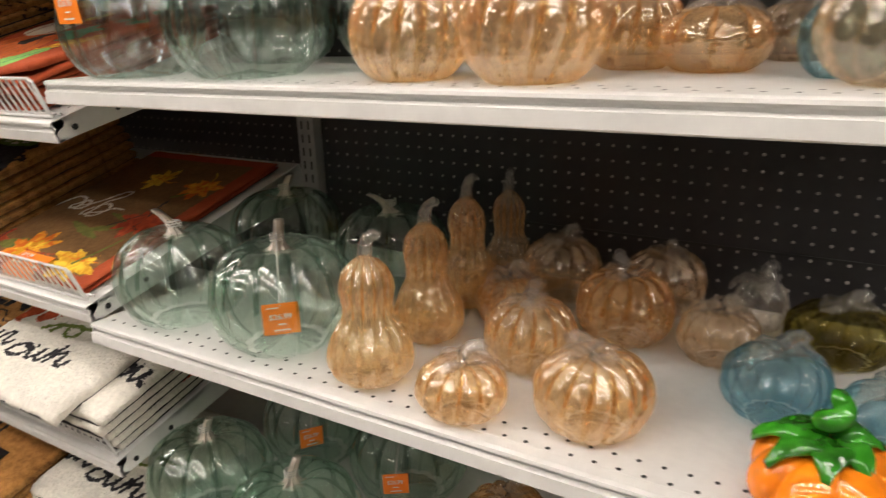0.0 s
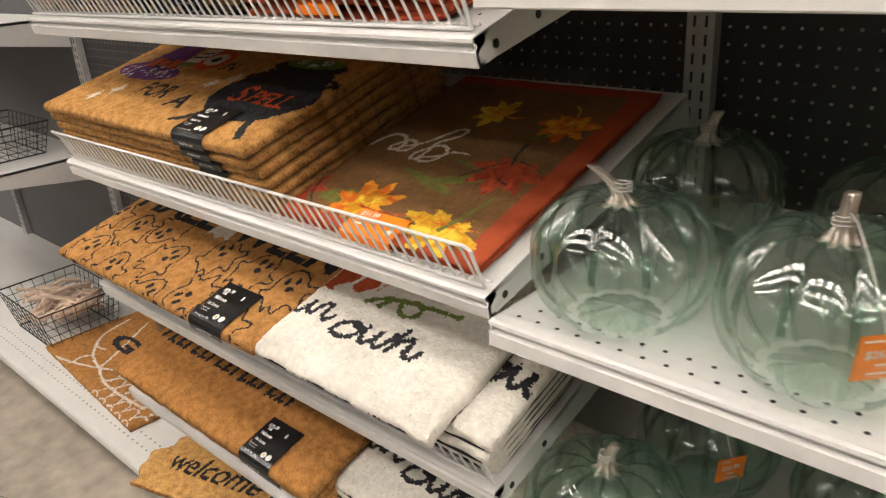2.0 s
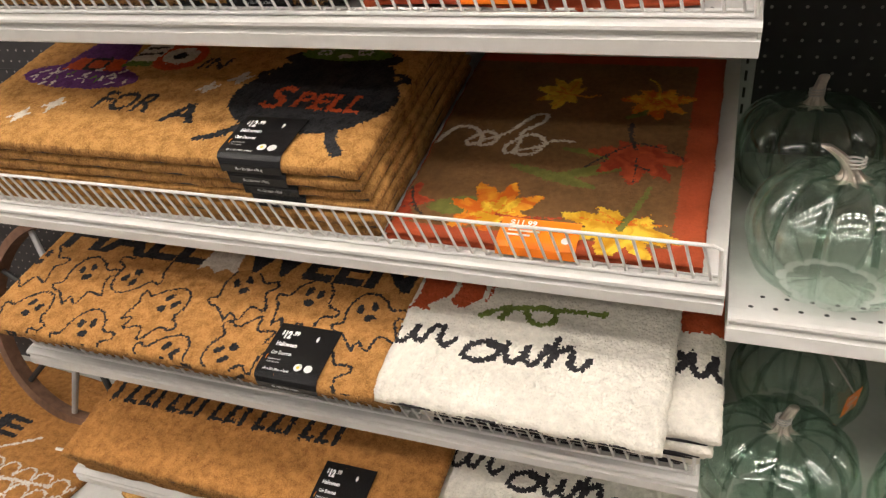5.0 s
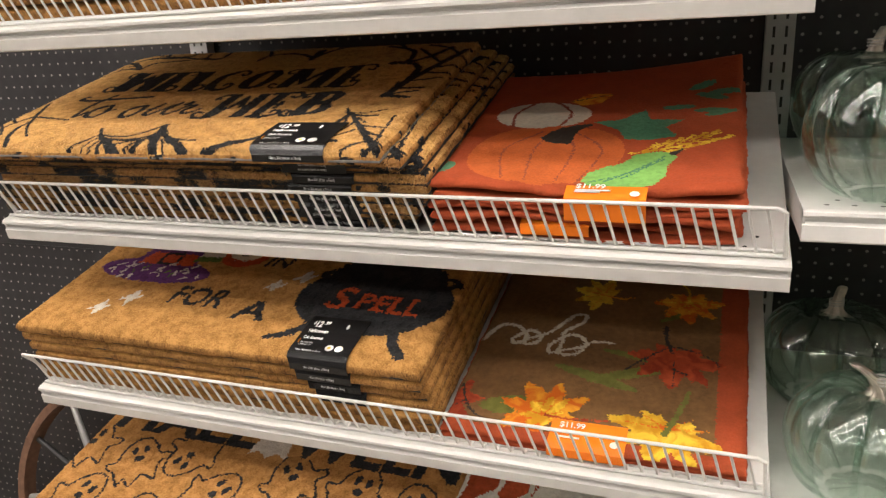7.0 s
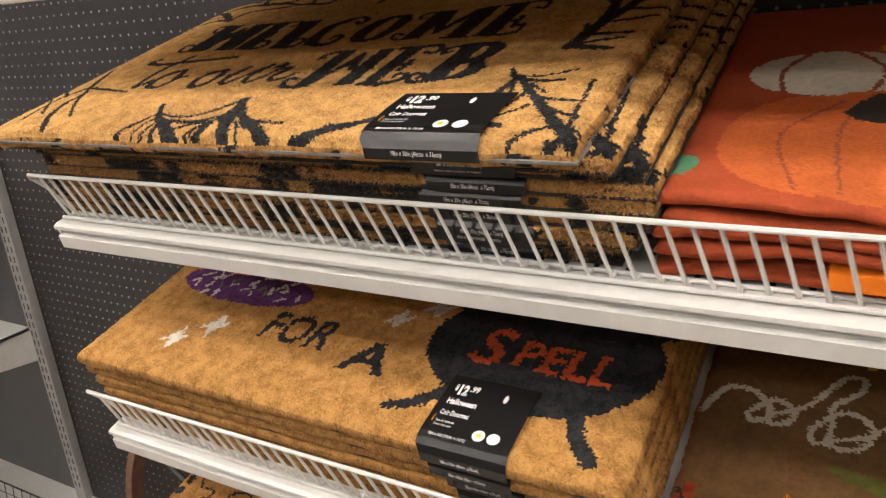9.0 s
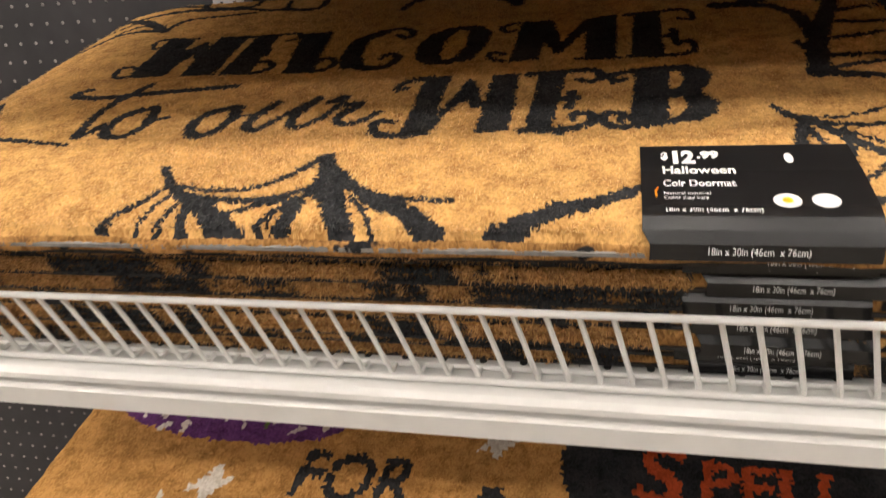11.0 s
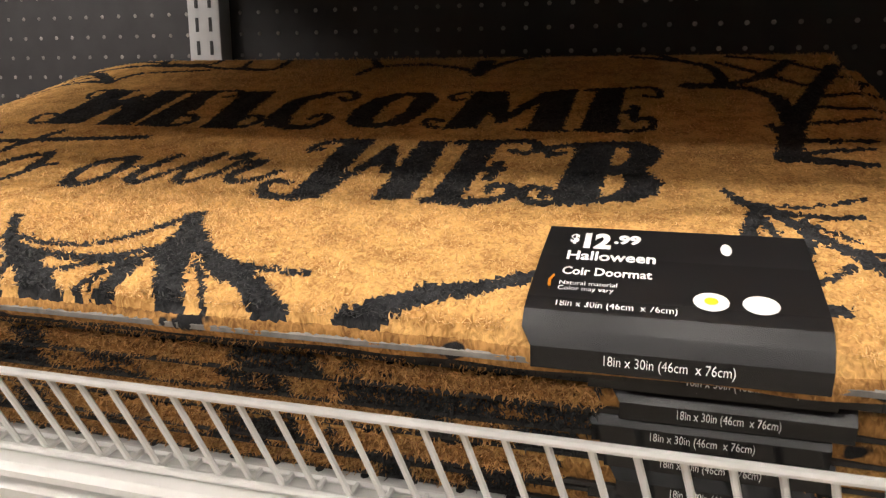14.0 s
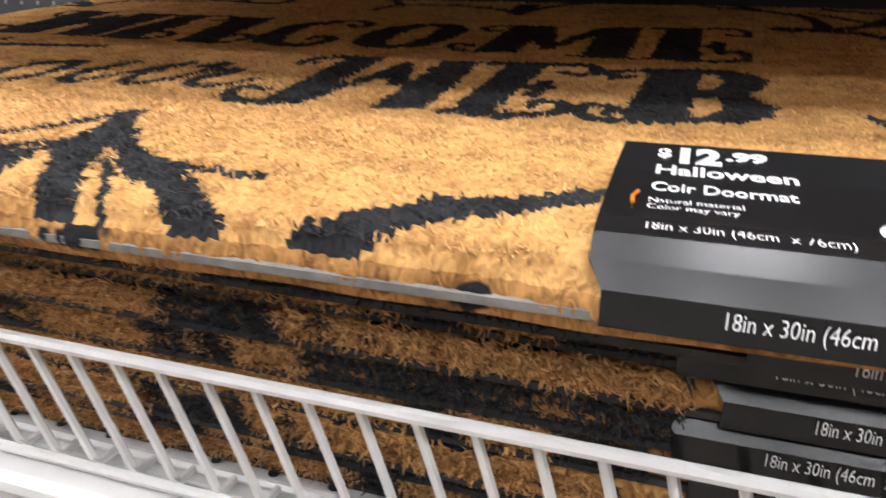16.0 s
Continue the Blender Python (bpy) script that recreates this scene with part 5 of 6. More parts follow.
for i, (x, ly) in enumerate(((-0.420, 0.022), (-0.412, 0.016), (-0.405, 0.006), (-0.398, -0.002), (-0.390, 0.000), (-0.458, -0.034))):
    folded_rug("folded cream loop-pile rug with dark script lettering" if i == 5 else "folded cream loop-pile rug in a stack", base, x, ly, 0.004 + i * 0.0222, rs.uniform(-0.6, 0.6), RUG_A if i == 5 else RUG_B, "stack of cream rugs")
tagx = thing("price_card", "orange price card between the folded cream rugs", "price card", base @ pose(-0.232, -0.036, 0.108, 0, 0, 1))
part("card", box(0, 0.115, 0, 0.02, 0, 0.012, 0.002), ORANGE, tagx)
base = frame_of(FRONT[0])
for i in range(4):
    folded_rug("folded cream loop-pile rug on the lowest slanted shelf", base, -0.46 + 0.012 * i, 0.04 + 0.004 * i, 0.004 + i * 0.0222, rs.uniform(-1, 1) - 4, RUG_A if i == 3 else RUG_B, "low stack of cream rugs")


# ---- woven autumn mat ----
def maple(D, x, y, s, turn, ink, squash=1.0, vein=None):
    pts = []
    spikes = ((90, 1.0), (112, 0.52), (128, 0.92), (150, 0.48), (178, 0.85), (205, 0.40), (228, 0.55), (262, 0.30), (278, 0.30), (312, 0.55), (335, 0.40), (2, 0.85), (30, 0.48), (52, 0.92), (68, 0.52))
    for i, (a, r) in enumerate(spikes):
        a2, r2 = spikes[(i + 1) % len(spikes)]
        for f in (0.0, 0.35, 0.6):
            rr = r + (r2 - r) * f + (0.06 if f == 0.35 else -0.03 if f else 0)
            da = ((a2 - a + 180) % 360 - 180) * f
            q = math.radians(a + da)
            u, v = rr * s * math.cos(q), rr * s * math.sin(q) * squash
            pts.append((x + u * math.cos(turn) - v * math.sin(turn), y + u * math.sin(turn) + v * math.cos(turn)))
    D.poly(pts, ink)
    if vein is not None:
        for a in (90, 128, 178, 52, 2):
            q = math.radians(a) + turn
            D.stroke([(x, y), (x + 0.8 * s * math.cos(q), y + 0.8 * s * math.sin(q) * squash)], 0.003, 0.001, vein)
        q = math.radians(270) + turn
        D.stroke([(x, y), (x + 0.5 * s * math.cos(q), y + 0.5 * s * math.sin(q)), (x + 0.85 * s * math.cos(q + 0.25), y + 0.85 * s * math.sin(q + 0.25))], 0.005, 0.003, vein)
    return D


aut = Design(0.417, 0.50, 0.0022, 0.0009, 71)
aut.ink[:] = 1
aut.ink[(aut.U > 0.378) | (aut.V < 0.022) | (aut.V > 0.47)] = 0
for x, y, rx, ry, t, k in ((0.28, 0.18, 0.10, 0.012, 0.4, 7), (0.20, 0.15, 0.07, 0.010, -0.3, 7), (0.10, 0.07, 0.06, 0.02, 0.2, 7), (0.25, 0.21, 0.05, 0.007, -0.2, 7), (0.33, 0.34, 0.06, 0.008, 0.6, 7)):
    aut.oval(x, y, rx, ry, k, t)
aut.poly([(0.0, 0.085), (0.012, 0.112), (0.020, 0.108), (0.018, 0.084), (0.048, 0.072), (0.030, 0.062), (0.016, 0.055), (0.034, 0.030), (0.008, 0.020), (0.0, 0.03)], 4)
aut.stroke([(0.003, 0.100), (0.026, 0.052), (0.058, 0.032), (0.090, 0.033)], 0.004, 0.002, 6).stroke([(0.018, 0.064), (0.004, 0.050)], 0.003, 0.001, 6)
maple(aut, 0.316, 0.215, 0.090, 3.05, 4, 0.80)
aut.stroke([(0.294, 0.292), (0.297, 0.262), (0.308, 0.228)], 0.008, 0.004, 6)
aut.stroke([(0.243, 0.176), (0.267, 0.206), (0.298, 0.236), (0.320, 0.242), (0.360, 0.228), (0.380, 0.206)], 0.0035, 0.0015, 6).stroke([(0.272, 0.212), (0.268, 0.190)], 0.003, 0.001, 6).stroke([(0.313, 0.205), (0.316, 0.150)], 0.0022, 0.0012, 6).stroke([(0.314, 0.190), (0.335, 0.178)], 0.0022, 0.0012, 6)
maple(aut, 0.142, 0.060, 0.086, 0.55, 3, 0.85)
maple(aut, 0.146, 0.058, 0.052, 0.9, 2, 0.7)
for a in (0.4, 1.2, 2.2, 3.0):
    aut.stroke([(0.142, 0.056), (0.142 + 0.055 * math.cos(a), 0.056 + 0.05 * math.sin(a))], 0.003, 0.001, 3)
aut.stroke([(0.145, 0.056), (0.18, 0.054), (0.235, 0.060)], 0.005, 0.003, 4)
maple(aut, 0.312, 0.055, 0.098, 2.9, 2, 0.70)
for a in (0.2, 0.9, 2.3, 3.0):
    aut.stroke([(0.315, 0.060), (0.315 + 0.06 * math.cos(a), 0.060 + 0.035 * math.sin(a))], 0.004, 0.001, 3)
aut.stroke([(0.312, 0.050), (0.328, 0.095), (0.340, 0.142)], 0.009, 0.007, 7)
maple(aut, 0.180, 0.372, 0.062, 1.3, 2, 0.9, 3)
maple(aut, 0.325, 0.368, 0.070, 3.2, 3, 0.9, 2)
aut.stroke([(0.003, 0.216), (0.022, 0.256), (0.048, 0.260), (0.068, 0.244), (0.072, 0.224), (0.056, 0.213), (0.052, 0.226), (0.076, 0.250), (0.096, 0.240), (0.092, 0.220), (0.076, 0.213), (0.074, 0.226), (0.110, 0.252), (0.140, 0.300), (0.160, 0.306), (0.158, 0.284), (0.134, 0.256), (0.134, 0.226), (0.131, 0.203), (0.117, 0.200), (0.120, 0.224), (0.148, 0.250), (0.172, 0.234), (0.166, 0.206), (0.146, 0.196), (0.134, 0.204), (0.168, 0.220), (0.184, 0.236), (0.216, 0.238)], 0.0075, 0.0060, 5)
AUT = slab_mesh("autumn_top", 0.417, 0.50, 0.005, [RUST, BROWN, LEAF_Y, LEAF_O, LEAF_R, CREAM, DARKLINE, OLIVE, RUST], 8, design=aut, rough=0.0002, bulge=0.0012, edge=0.006, seed=72)
base = frame_of(FRONT[2])
CLOTH_LOW = slab_mesh("cloth_low", 0.417, 0.50, 0.0085, [RUST], 0, cell=0.012, rough=0.0004, bulge=0.0015, edge=0.006, seed=73)
for i in range(2):
    w = thing("woven_mat", "woven autumn mat with maple leaves and pale script" if i else "folded rust woven mat under another", "woven mat", base @ pose(-0.449, 0.026 + 0.002 * i, 0.004 + 0.0095 * i, 0, 0, -0.5 * i), group="autumn mats")
    share("weave", AUT if i else CLOTH_LOW, w, Matrix())


def price_flap(label, base, x, ly, lz, w, reach, drop, text=True):
    """Orange card folded over the front edge of a cloth."""
    c = thing("price_card", label, "price card", base @ pose(x, ly, lz))
    bm = bmesh.new()
    prof = [(reach, 0.004), (0.01, 0.002), (0.0, -0.001), (-0.002, -drop)]
    rows = [[bm.verts.new((u, y + d, z - d)) for y, z in prof] for u, d in ((0, 0), (w, 0), (w, 0.0006), (0, 0.0006))]
    for r0, r1 in zip(rows, rows[1:] + rows[:1]):
        for i in range(3):
            bm.faces.new((r0[i], r0[i + 1], r1[i + 1], r1[i]))
    bmesh.ops.recalc_face_normals(bm, faces=bm.faces)
    card = part("card", bm, ORANGE, c)
    if text:
        slope = math.degrees(math.atan2(0.002, reach))
        lettering("lettering", "$11.99", 0.014, PRINT, card, pose(0.012, reach * 0.72, 0.0048, slope), 0.036, 0.0004)
        for k in range(2):
            part("lettering", box(0.012, 0.055 - 0.012 * k, reach * (0.5 - 0.16 * k), reach * (0.5 - 0.16 * k) + 0.003, 0.0036, 0.0044), PRINT, card)
        bm = bmesh.new()
        bmesh.ops.create_circle(bm, cap_ends=True, segments=16, radius=0.006)
        part("symbol", bm, PRINT, card).matrix_basis = pose(w * 0.86, reach * 0.3, 0.0042, slope)
    return c


price_flap("orange price card folded over the autumn mat", base, -0.290, 0.020, 0.0205, 0.106, 0.052, 0.014)
sticker = thing("white_sticker", "small white paper label at the autumn mat's edge", "label", base @ pose(-0.150, 0.030, 0.0172))
part("paper", box(0, 0.045, 0, 0.012, 0, 0.0008), PRINT, sticker)

# ---- red pumpkin table mats ----
red = Design(0.385, 0.415, 0.0022, 0.0007, 81)
red.ink[(red.U > 0.362) & (red.V > 0.0)] = 8
red.oval(0.105, 0.235, 0.072, 0.050, 4)
for k in (-0.5, 0.35):
    red.stroke([(0.105 + 0.04 * k, 0.285), (0.112 + 0.10 * k, 0.24), (0.108 + 0.08 * k, 0.19)], 0.006, 0.004, 9)
red.oval(0.100, 0.098, 0.072, 0.088, 1).oval(0.172, 0.100, 0.068, 0.084, 1).oval(0.138, 0.100, 0.060, 0.094, 1)
for k in (-0.75, -0.25, 0.40, 0.85):
    red.stroke([(0.138 + 0.03 * k, 0.172), (0.138 + 0.085 * k, 0.11), (0.138 + 0.06 * k, 0.018)], 0.0035, 0.0025, 9)
red.poly([(0.118, 0.150), (0.128, 0.172), (0.142, 0.188), (0.160, 0.196), (0.184, 0.201), (0.184, 0.193), (0.170, 0.180), (0.164, 0.160), (0.164, 0.132), (0.142, 0.133), (0.126, 0.140)], 5)
red.poly([(0.184, 0.207), (0.222, 0.214), (0.240, 0.236), (0.255, 0.252), (0.263, 0.216), (0.311, 0.214), (0.287, 0.188), (0.303, 0.156), (0.267, 0.142), (0.236, 0.146), (0.222, 0.180)], 3)
red.stroke([(0.248, 0.100), (0.280, 0.110), (0.315, 0.128), (0.342, 0.152), (0.358, 0.170)], 0.0045, 0.003, 6)
for k in range(6):
    f = k / 5
    x, y = 0.262 + 0.074 * f, 0.104 + 0.046 * f
    red.stroke([(x, y), (x + 0.010, y + 0.014), (x + 0.018, y + 0.026)], 0.004, 0.007, 6)
    red.stroke([(x, y), (x + 0.020, y - 0.005), (x + 0.036, y - 0.003 + 0.012 * f)], 0.004, 0.007, 6)
red.poly([(0.194, 0.026), (0.202, 0.046), (0.218, 0.060), (0.240, 0.070), (0.256, 0.096), (0.276, 0.104), (0.300, 0.103), (0.308, 0.090), (0.298, 0.066), (0.297, 0.034), (0.284, 0.012), (0.240, 0.000), (0.210, 0.008)], 2)
for k in range(3):
    red.stroke([(0.205 + 0.018 * k, 0.022 + 0.003 * k), (0.250 + 0.008 * k, 0.046 + 0.004 * k), (0.292, 0.090 - 0.004 * k)], 0.0025, 0.0015, 3)
red.stroke([(0.302, 0.100), (0.312, 0.112)], 0.010, 0.006, 5)
red.poly([(0.137, 0.288), (0.160, 0.320), (0.200, 0.322), (0.184, 0.280), (0.158, 0.272)], 7).stroke([(0.14, 0.290), (0.198, 0.320)], 0.0025, 0.0015, 5)
for x, y, t in ((0.33, 0.340, 0.6), (0.362, 0.320, 0.2), (0.345, 0.305, -0.4), (0.345, 0.250, 0.1), (0.358, 0.242, 0.5), (0.300, 0.262, 0.2)):
    red.oval(x, y, 0.024, 0.009, 3, t)
red.oval(0.004, 0.050, 0.016, 0.020, 3)


def red_bend(U, V):
    return 0.032 * np.clip((V - 0.28) / 0.135, 0, 1) ** 2 * (0.10 + 0.90 * np.clip(U / 0.385, 0, 1) ** 2) + 0.006 * np.sin(U * 17 + 1) * np.clip((0.08 - V) / 0.08, 0, 1)


RED_TOP = slab_mesh("red_top", 0.385, 0.415, 0.0115, [RUST, RUST2, MINT, TEAL, CREAM, DARKLINE, LEAF_Y, LEAF_O, RUST, RIBLINE], 8, design=red, rough=0.0002, bulge=0.002, edge=0.010, seed=82, bend=red_bend)
RED_LOW = [slab_mesh("red_low", 0.385, 0.415, 0.0108, [RUST], 0, cell=0.006, rough=0.0004, bulge=0.0025, edge=0.012, seed=83 + k, bend=lambda U, V, k=k: 0.0045 * np.sin(U * (19 + 7 * k) + 2 * k) * np.clip((0.07 - V) / 0.07, 0, 1)) for k in range(3)]
base = frame_of(FRONT[3])
rs = np.random.RandomState(84)
for i in range(6):
    w = thing("table_mat", "rust woven table mat with a pumpkin and gourds" if i == 5 else "folded rust woven table mat in a stack", "table mat", base @ pose(-0.444 + rs.uniform(-0.004, 0.006), 0.030 + rs.uniform(-0.007, 0.007) * (i < 5), 0.004 + i * 0.0122, 0, 0, rs.uniform(-0.8, 0.8)), group="stack of rust table mats")
    share("weave", RED_TOP if i == 5 else RED_LOW[i % 3], w, Matrix())
price_flap("orange price card folded over the rust table mats", base, -0.262, 0.013, 0.0700, 0.098, 0.026, 0.030)
price_flap("orange price card on a lower rust table mat", base, -0.322, 0.022, 0.026, 0.088, 0.02, 0.014, False)


# ---- glass pumpkins and gourds ----
def turned(name, profile, lobes, groove, material, seg=None, twist=0.0, noise_amp=0.0, seed=0, ribs=(), wide=0.20):
    """A lobed blown-glass body from a profile of (radius, height)."""
    p = np.array(profile, float)
    n = 40
    s = np.linspace(0, len(p) - 1, n)
    i = np.clip(s.astype(int), 0, len(p) - 2)
    f = s - i
    a, b, c, d = p[np.maximum(i - 1, 0)], p[i], p[i + 1], p[np.minimum(i + 2, len(p) - 1)]
    f = f[:, None]
    prof = 0.5 * (2 * b + (c - a) * f + (2 * a - 5 * b + 4 * c - d) * f ** 2 + (3 * b - a - 3 * c + d) * f ** 3)
    prof[:, 0] = np.maximum(prof[:, 0], 0.0006)
    seg = seg or lobes * 14
    th = np.arange(seg) * 2 * math.pi / seg
    rs = np.random.RandomState(seed)
    wob = 1 + noise_amp * np.interp((th * lobes / (2 * math.pi)) % lobes, np.arange(lobes + 1), np.r_[(r := rs.uniform(-1, 1, lobes)), r[0]])
    away = np.abs((th * lobes / (2 * math.pi)) % 1 - 0.5) * 2
    rib = 1 - groove * (1 - np.sqrt(1 - (0.975 * away) ** 2)) - 0.25 * groove * np.exp(-((1 - away) / wide) ** 2)
    R = prof[:, 0][:, None] * (1 + (rib * wob - 1)[None, :] * np.clip(prof[:, 0] / prof[:, 0].max() * 1.6, 0, 1)[:, None])
    T = th[None, :] + twist * prof[:, 1][:, None]
    verts = np.stack([R * np.cos(T), R * np.sin(T), np.repeat(prof[:, 1][:, None], seg, 1)], -1).reshape(-1, 3)
    idx = np.arange(n * seg).reshape(n, seg)
    nxt = np.roll(idx, -1, 1)
    faces = np.stack([idx[:-1], nxt[:-1], nxt[1:], idx[1:]], -1).reshape(-1, 4)
    if not ribs:
        return raw_mesh(name, verts, faces, [material], smooth=True)
    # crease shade put into darker tints along the moulded grooves, strongest over the upper half
    dist = 1 - np.roll((away + np.roll(away, -1)) / 2, 0)
    high = np.clip((prof[:-1, 1] / prof[:, 1].max() - 0.35) / 0.45, 0, 1)
    level = (dist[None, :] < 0.10 + 0.18 * high[:, None]).astype(int) + (dist[None, :] < 0.02 + 0.14 * high[:, None])
    return raw_mesh(name, verts, faces, [material, *ribs], level.reshape(-1), smooth=True)


def pumpkin_profile(r, h):
    return [(0.002, h * 0.06), (r * 0.35, h * 0.015), (r * 0.6, 0.0), (r * 0.88, h * 0.18), (r, h * 0.48), (r * 0.9, h * 0.78), (r * 0.62, h * 0.97), (r * 0.33, h), (r * 0.16, h * 0.955), (0.002, h * 0.93)]


def price_tag(parent, at, yaw, size, text="$26.99", stem_at=None):
    tag = part("price_tag", box(-size / 2, size / 2, -0.0004, 0.0004, -size * 0.95, 0, 0.0002), ORANGE, parent, "orange hanging price tag")
    tag.matrix_basis = pose(*at, 6, 0, yaw)
    lettering("lettering", text, 0.012, PRINT, tag, pose(-size * 0.33, -0.0009, -size * 0.48, 90), size * 0.62, 0.0002)
    part("lettering", box(-size * 0.10, size * 0.12, -0.0009, -0.0005, -size * 0.66, -size * 0.62), PRINT, tag)
    part("lettering", box(-size * 0.22, size * 0.22, -0.0009, -0.0005, -size * 0.84, -size * 0.80), PRINT, tag)
    part("lettering", box(-size * 0.38, -size * 0.05, -0.0009, -0.0005, -size * 0.14, -size * 0.11), PRINT, tag)
    if stem_at:
        a, b = Vector(stem_at), Vector(at)
        mid = (a + b) / 2 + Vector((0.0, 0.0, 0.008))
        part("cord", tube([a, a * 0.7 + mid * 0.3 + Vector((0, 0, 0.006)), mid, b - Vector((0, 0, 0.004))], 0.0016, 5), CORD, parent, "grey cord of the tag")
    return tag


GREEN = {}


def ridged_stem(z0, stem, lean):
    """A bent stem with seven ridges that flare into root-like feet on the glass."""
    bm = bmesh.new()
    n, rows = 28, []
    for f, r, foot in ((0.0, 0.0165, 0.62), (0.05, 0.0145, 0.55), (0.14, 0.0110, 0.38), (0.30, 0.0088, 0.22), (0.55, 0.0074, 0.18), (0.80, 0.0068, 0.16), (0.97, 0.0070, 0.14), (1.0, 0.0058, 0.10)):
        cx, cz = lean * 0.030 * f ** 2, z0 - 0.003 + stem * f
        rows.append([bm.verts.new((cx + q * math.cos(a), 0.004 * f + q * math.sin(a), cz)) for a in np.arange(n) * 2 * math.pi / n for q in (r * (1 + foot * math.cos(7 * a + 2.0 * f)),)])
    for lo, hi in zip(rows, rows[1:]):
        for k in range(n):
            bm.faces.new((lo[k], lo[(k + 1) % n], hi[(k + 1) % n], hi[k]))
    bm.faces.new(rows[-1])
    return bm


def green_pumpkin(x, y, z, r, label, turn=0.0, dark=False, stem=0.045, lean=0.5, group="green glass pumpkins"):
    h = r * 1.36
    t = thing("glass_pumpkin", label, "glass pumpkin", pose(x, y, z, 0, 0, turn), group=group)
    key = (round(r, 3), dark)
    if key not in GREEN:
        GREEN[key] = turned("pumpkin_body", pumpkin_profile(r, h), 11, 0.135, GLASS_DARK if dark else GLASS_GREEN, noise_amp=0.02, seed=int(r * 1e4), ribs=(DARK_RIB, DARK_CREASE) if dark else (GREEN_RIB, GREEN_CREASE), wide=0.22)
    share("body", GREEN[key], t, Matrix())
    base_z = h * 0.945
    bm = ridged_stem(base_z, stem, lean)
    part("stem", bm, STEM, t, "silvery ridged stem", smooth=True)
    coil = [(0.0105 * math.cos(a), 0.0105 * math.sin(a), base_z + 0.013 + 0.0007 * a) for a in np.linspace(0, 6 * math.pi, 37)]
    bm = tube(coil, 0.0013, 5)
    part("cord_wrap", bm, CORD, t, "grey cord wound round the stem")
    return t, h


Z2, Z3, Z1 = R_TOP[2] + 0.0006, R_TOP[3] + 0.0006, R_TOP[1] + 0.0006
green_pumpkin(0.124, 0.105, Z2, 0.112, "clear green glass pumpkin with a silvery stem", 20, lean=-1.2)
p, h = green_pumpkin(0.358, 0.108, Z2, 0.116, "clear green glass pumpkin with an orange price tag", 0, lean=0.1, stem=0.05)
price_tag(p, (0.064, -0.070, 0.098), 46, 0.052, stem_at=(0.006, -0.006, h + 0.02))
green_pumpkin(0.104, 0.385, Z2, 0.114, "dark green glass pumpkin at the shelf's back", 40, True)
green_pumpkin(0.362, 0.390, Z2, 0.108, "dark green glass pumpkin with a pale curled stem", 75, True, lean=-1.4)
# upper shelf
p, h = green_pumpkin(0.112, 0.092, Z3, 0.110, "clear green glass pumpkin on the upper shelf", 10)
price_tag(p, (0.008, -0.1255, 0.127), -8, 0.050, stem_at=(0.003, -0.012, h + 0.012))
green_pumpkin(0.340, 0.110, Z3, 0.116, "large clear green glass pumpkin on the upper shelf", 30)
green_pumpkin(0.40, 0.40, Z3, 0.110, "dark green glass pumpkin at the upper shelf's back", 50, True)
green_pumpkin(0.12, 0.40, Z3, 0.112, "dark green glass pumpkin in the upper shelf's corner", 15, True)
# lower shelf
p, h = green_pumpkin(0.105, 0.118, Z1, 0.118, "green glass pumpkin with a tied silvery stem", 0, True, lean=0.4)
p, h = green_pumpkin(0.150, 0.360, Z1, 0.112, "green glass pumpkin with an orange tag on the lower shelf", 30, True)
price_tag(p, (0.02, -0.112, 0.125), 25, 0.046, stem_at=(0.004, -0.02, h + 0.012))
p, h = green_pumpkin(0.345, 0.095, Z1, 0.118, "green glass pumpkin near the lower shelf's front", 60, True)
p, h = green_pumpkin(0.400, 0.350, Z1, 0.115, "green glass pumpkin with a corded tag on the lower shelf", 10, True)
price_tag(p, (0.03, -0.116, 0.115), 25, 0.046, stem_at=(0.004, -0.02, h + 0.012))

GOURD = {}


def glass_gourd(x, y, z, r, h, material, label, turn=0.0):
    t = thing("glass_gourd", label, "glass gourd", pose(x, y, z, 0, 0, turn), group="gold glass gourds")
    key = (round(r, 3), round(h, 3), material.name)
    if key not in GOURD:
        prof = [(0.002, h * 0.03), (r * 0.55, 0.0), (r * 0.92, h * 0.09), (r, h * 0.22), (r * 0.86, h * 0.38), (r * 0.60, h * 0.53), (r * 0.58, h * 0.64), (r * 0.63, h * 0.76), (r * 0.52, h * 0.89), (r * 0.24, h * 0.98), (0.003, h)]
        GOURD[key] = turned("gourd_body", prof, 13, 0.17, material, noise_amp=0.03, twist=1.5, seed=int(h * 1e4), ribs=(GOLD_RIB, GOLD_CREASE), wide=0.4)
    share("body", GOURD[key], t, Matrix())
    bm = tube([(0, 0, h - 0.004), (0.001, 0, h + 0.014), (0.006, 0, h + 0.026), (0.015, 0.002, h + 0.031), (0.022, 0.003, h + 0.028)], 0.011, 10, 0.006)
    part("stem", bm, GLASS_CLEAR, t, "curled clear glass stem", smooth=True)
    return t


glass_gourd(0.556, 0.070, Z2, 0.061, 0.178, GLASS_GOLD, "gold luster glass gourd with a ribbed waist", 10)
glass_gourd(0.550, 0.222, Z2, 0.056, 0.185, GLASS_AMBER, "amber luster glass gourd with a ribbed waist", 40)
glass_gourd(0.534, 0.372, Z2, 0.052, 0.190, GLASS_AMBER, "amber luster glass gourd behind another", 70)
glass_gourd(0.552, 0.490, Z2, 0.048, 0.178, GLASS_SMOKE, "smoky luster glass gourd at the shelf's back", 100)

SMALL = {}


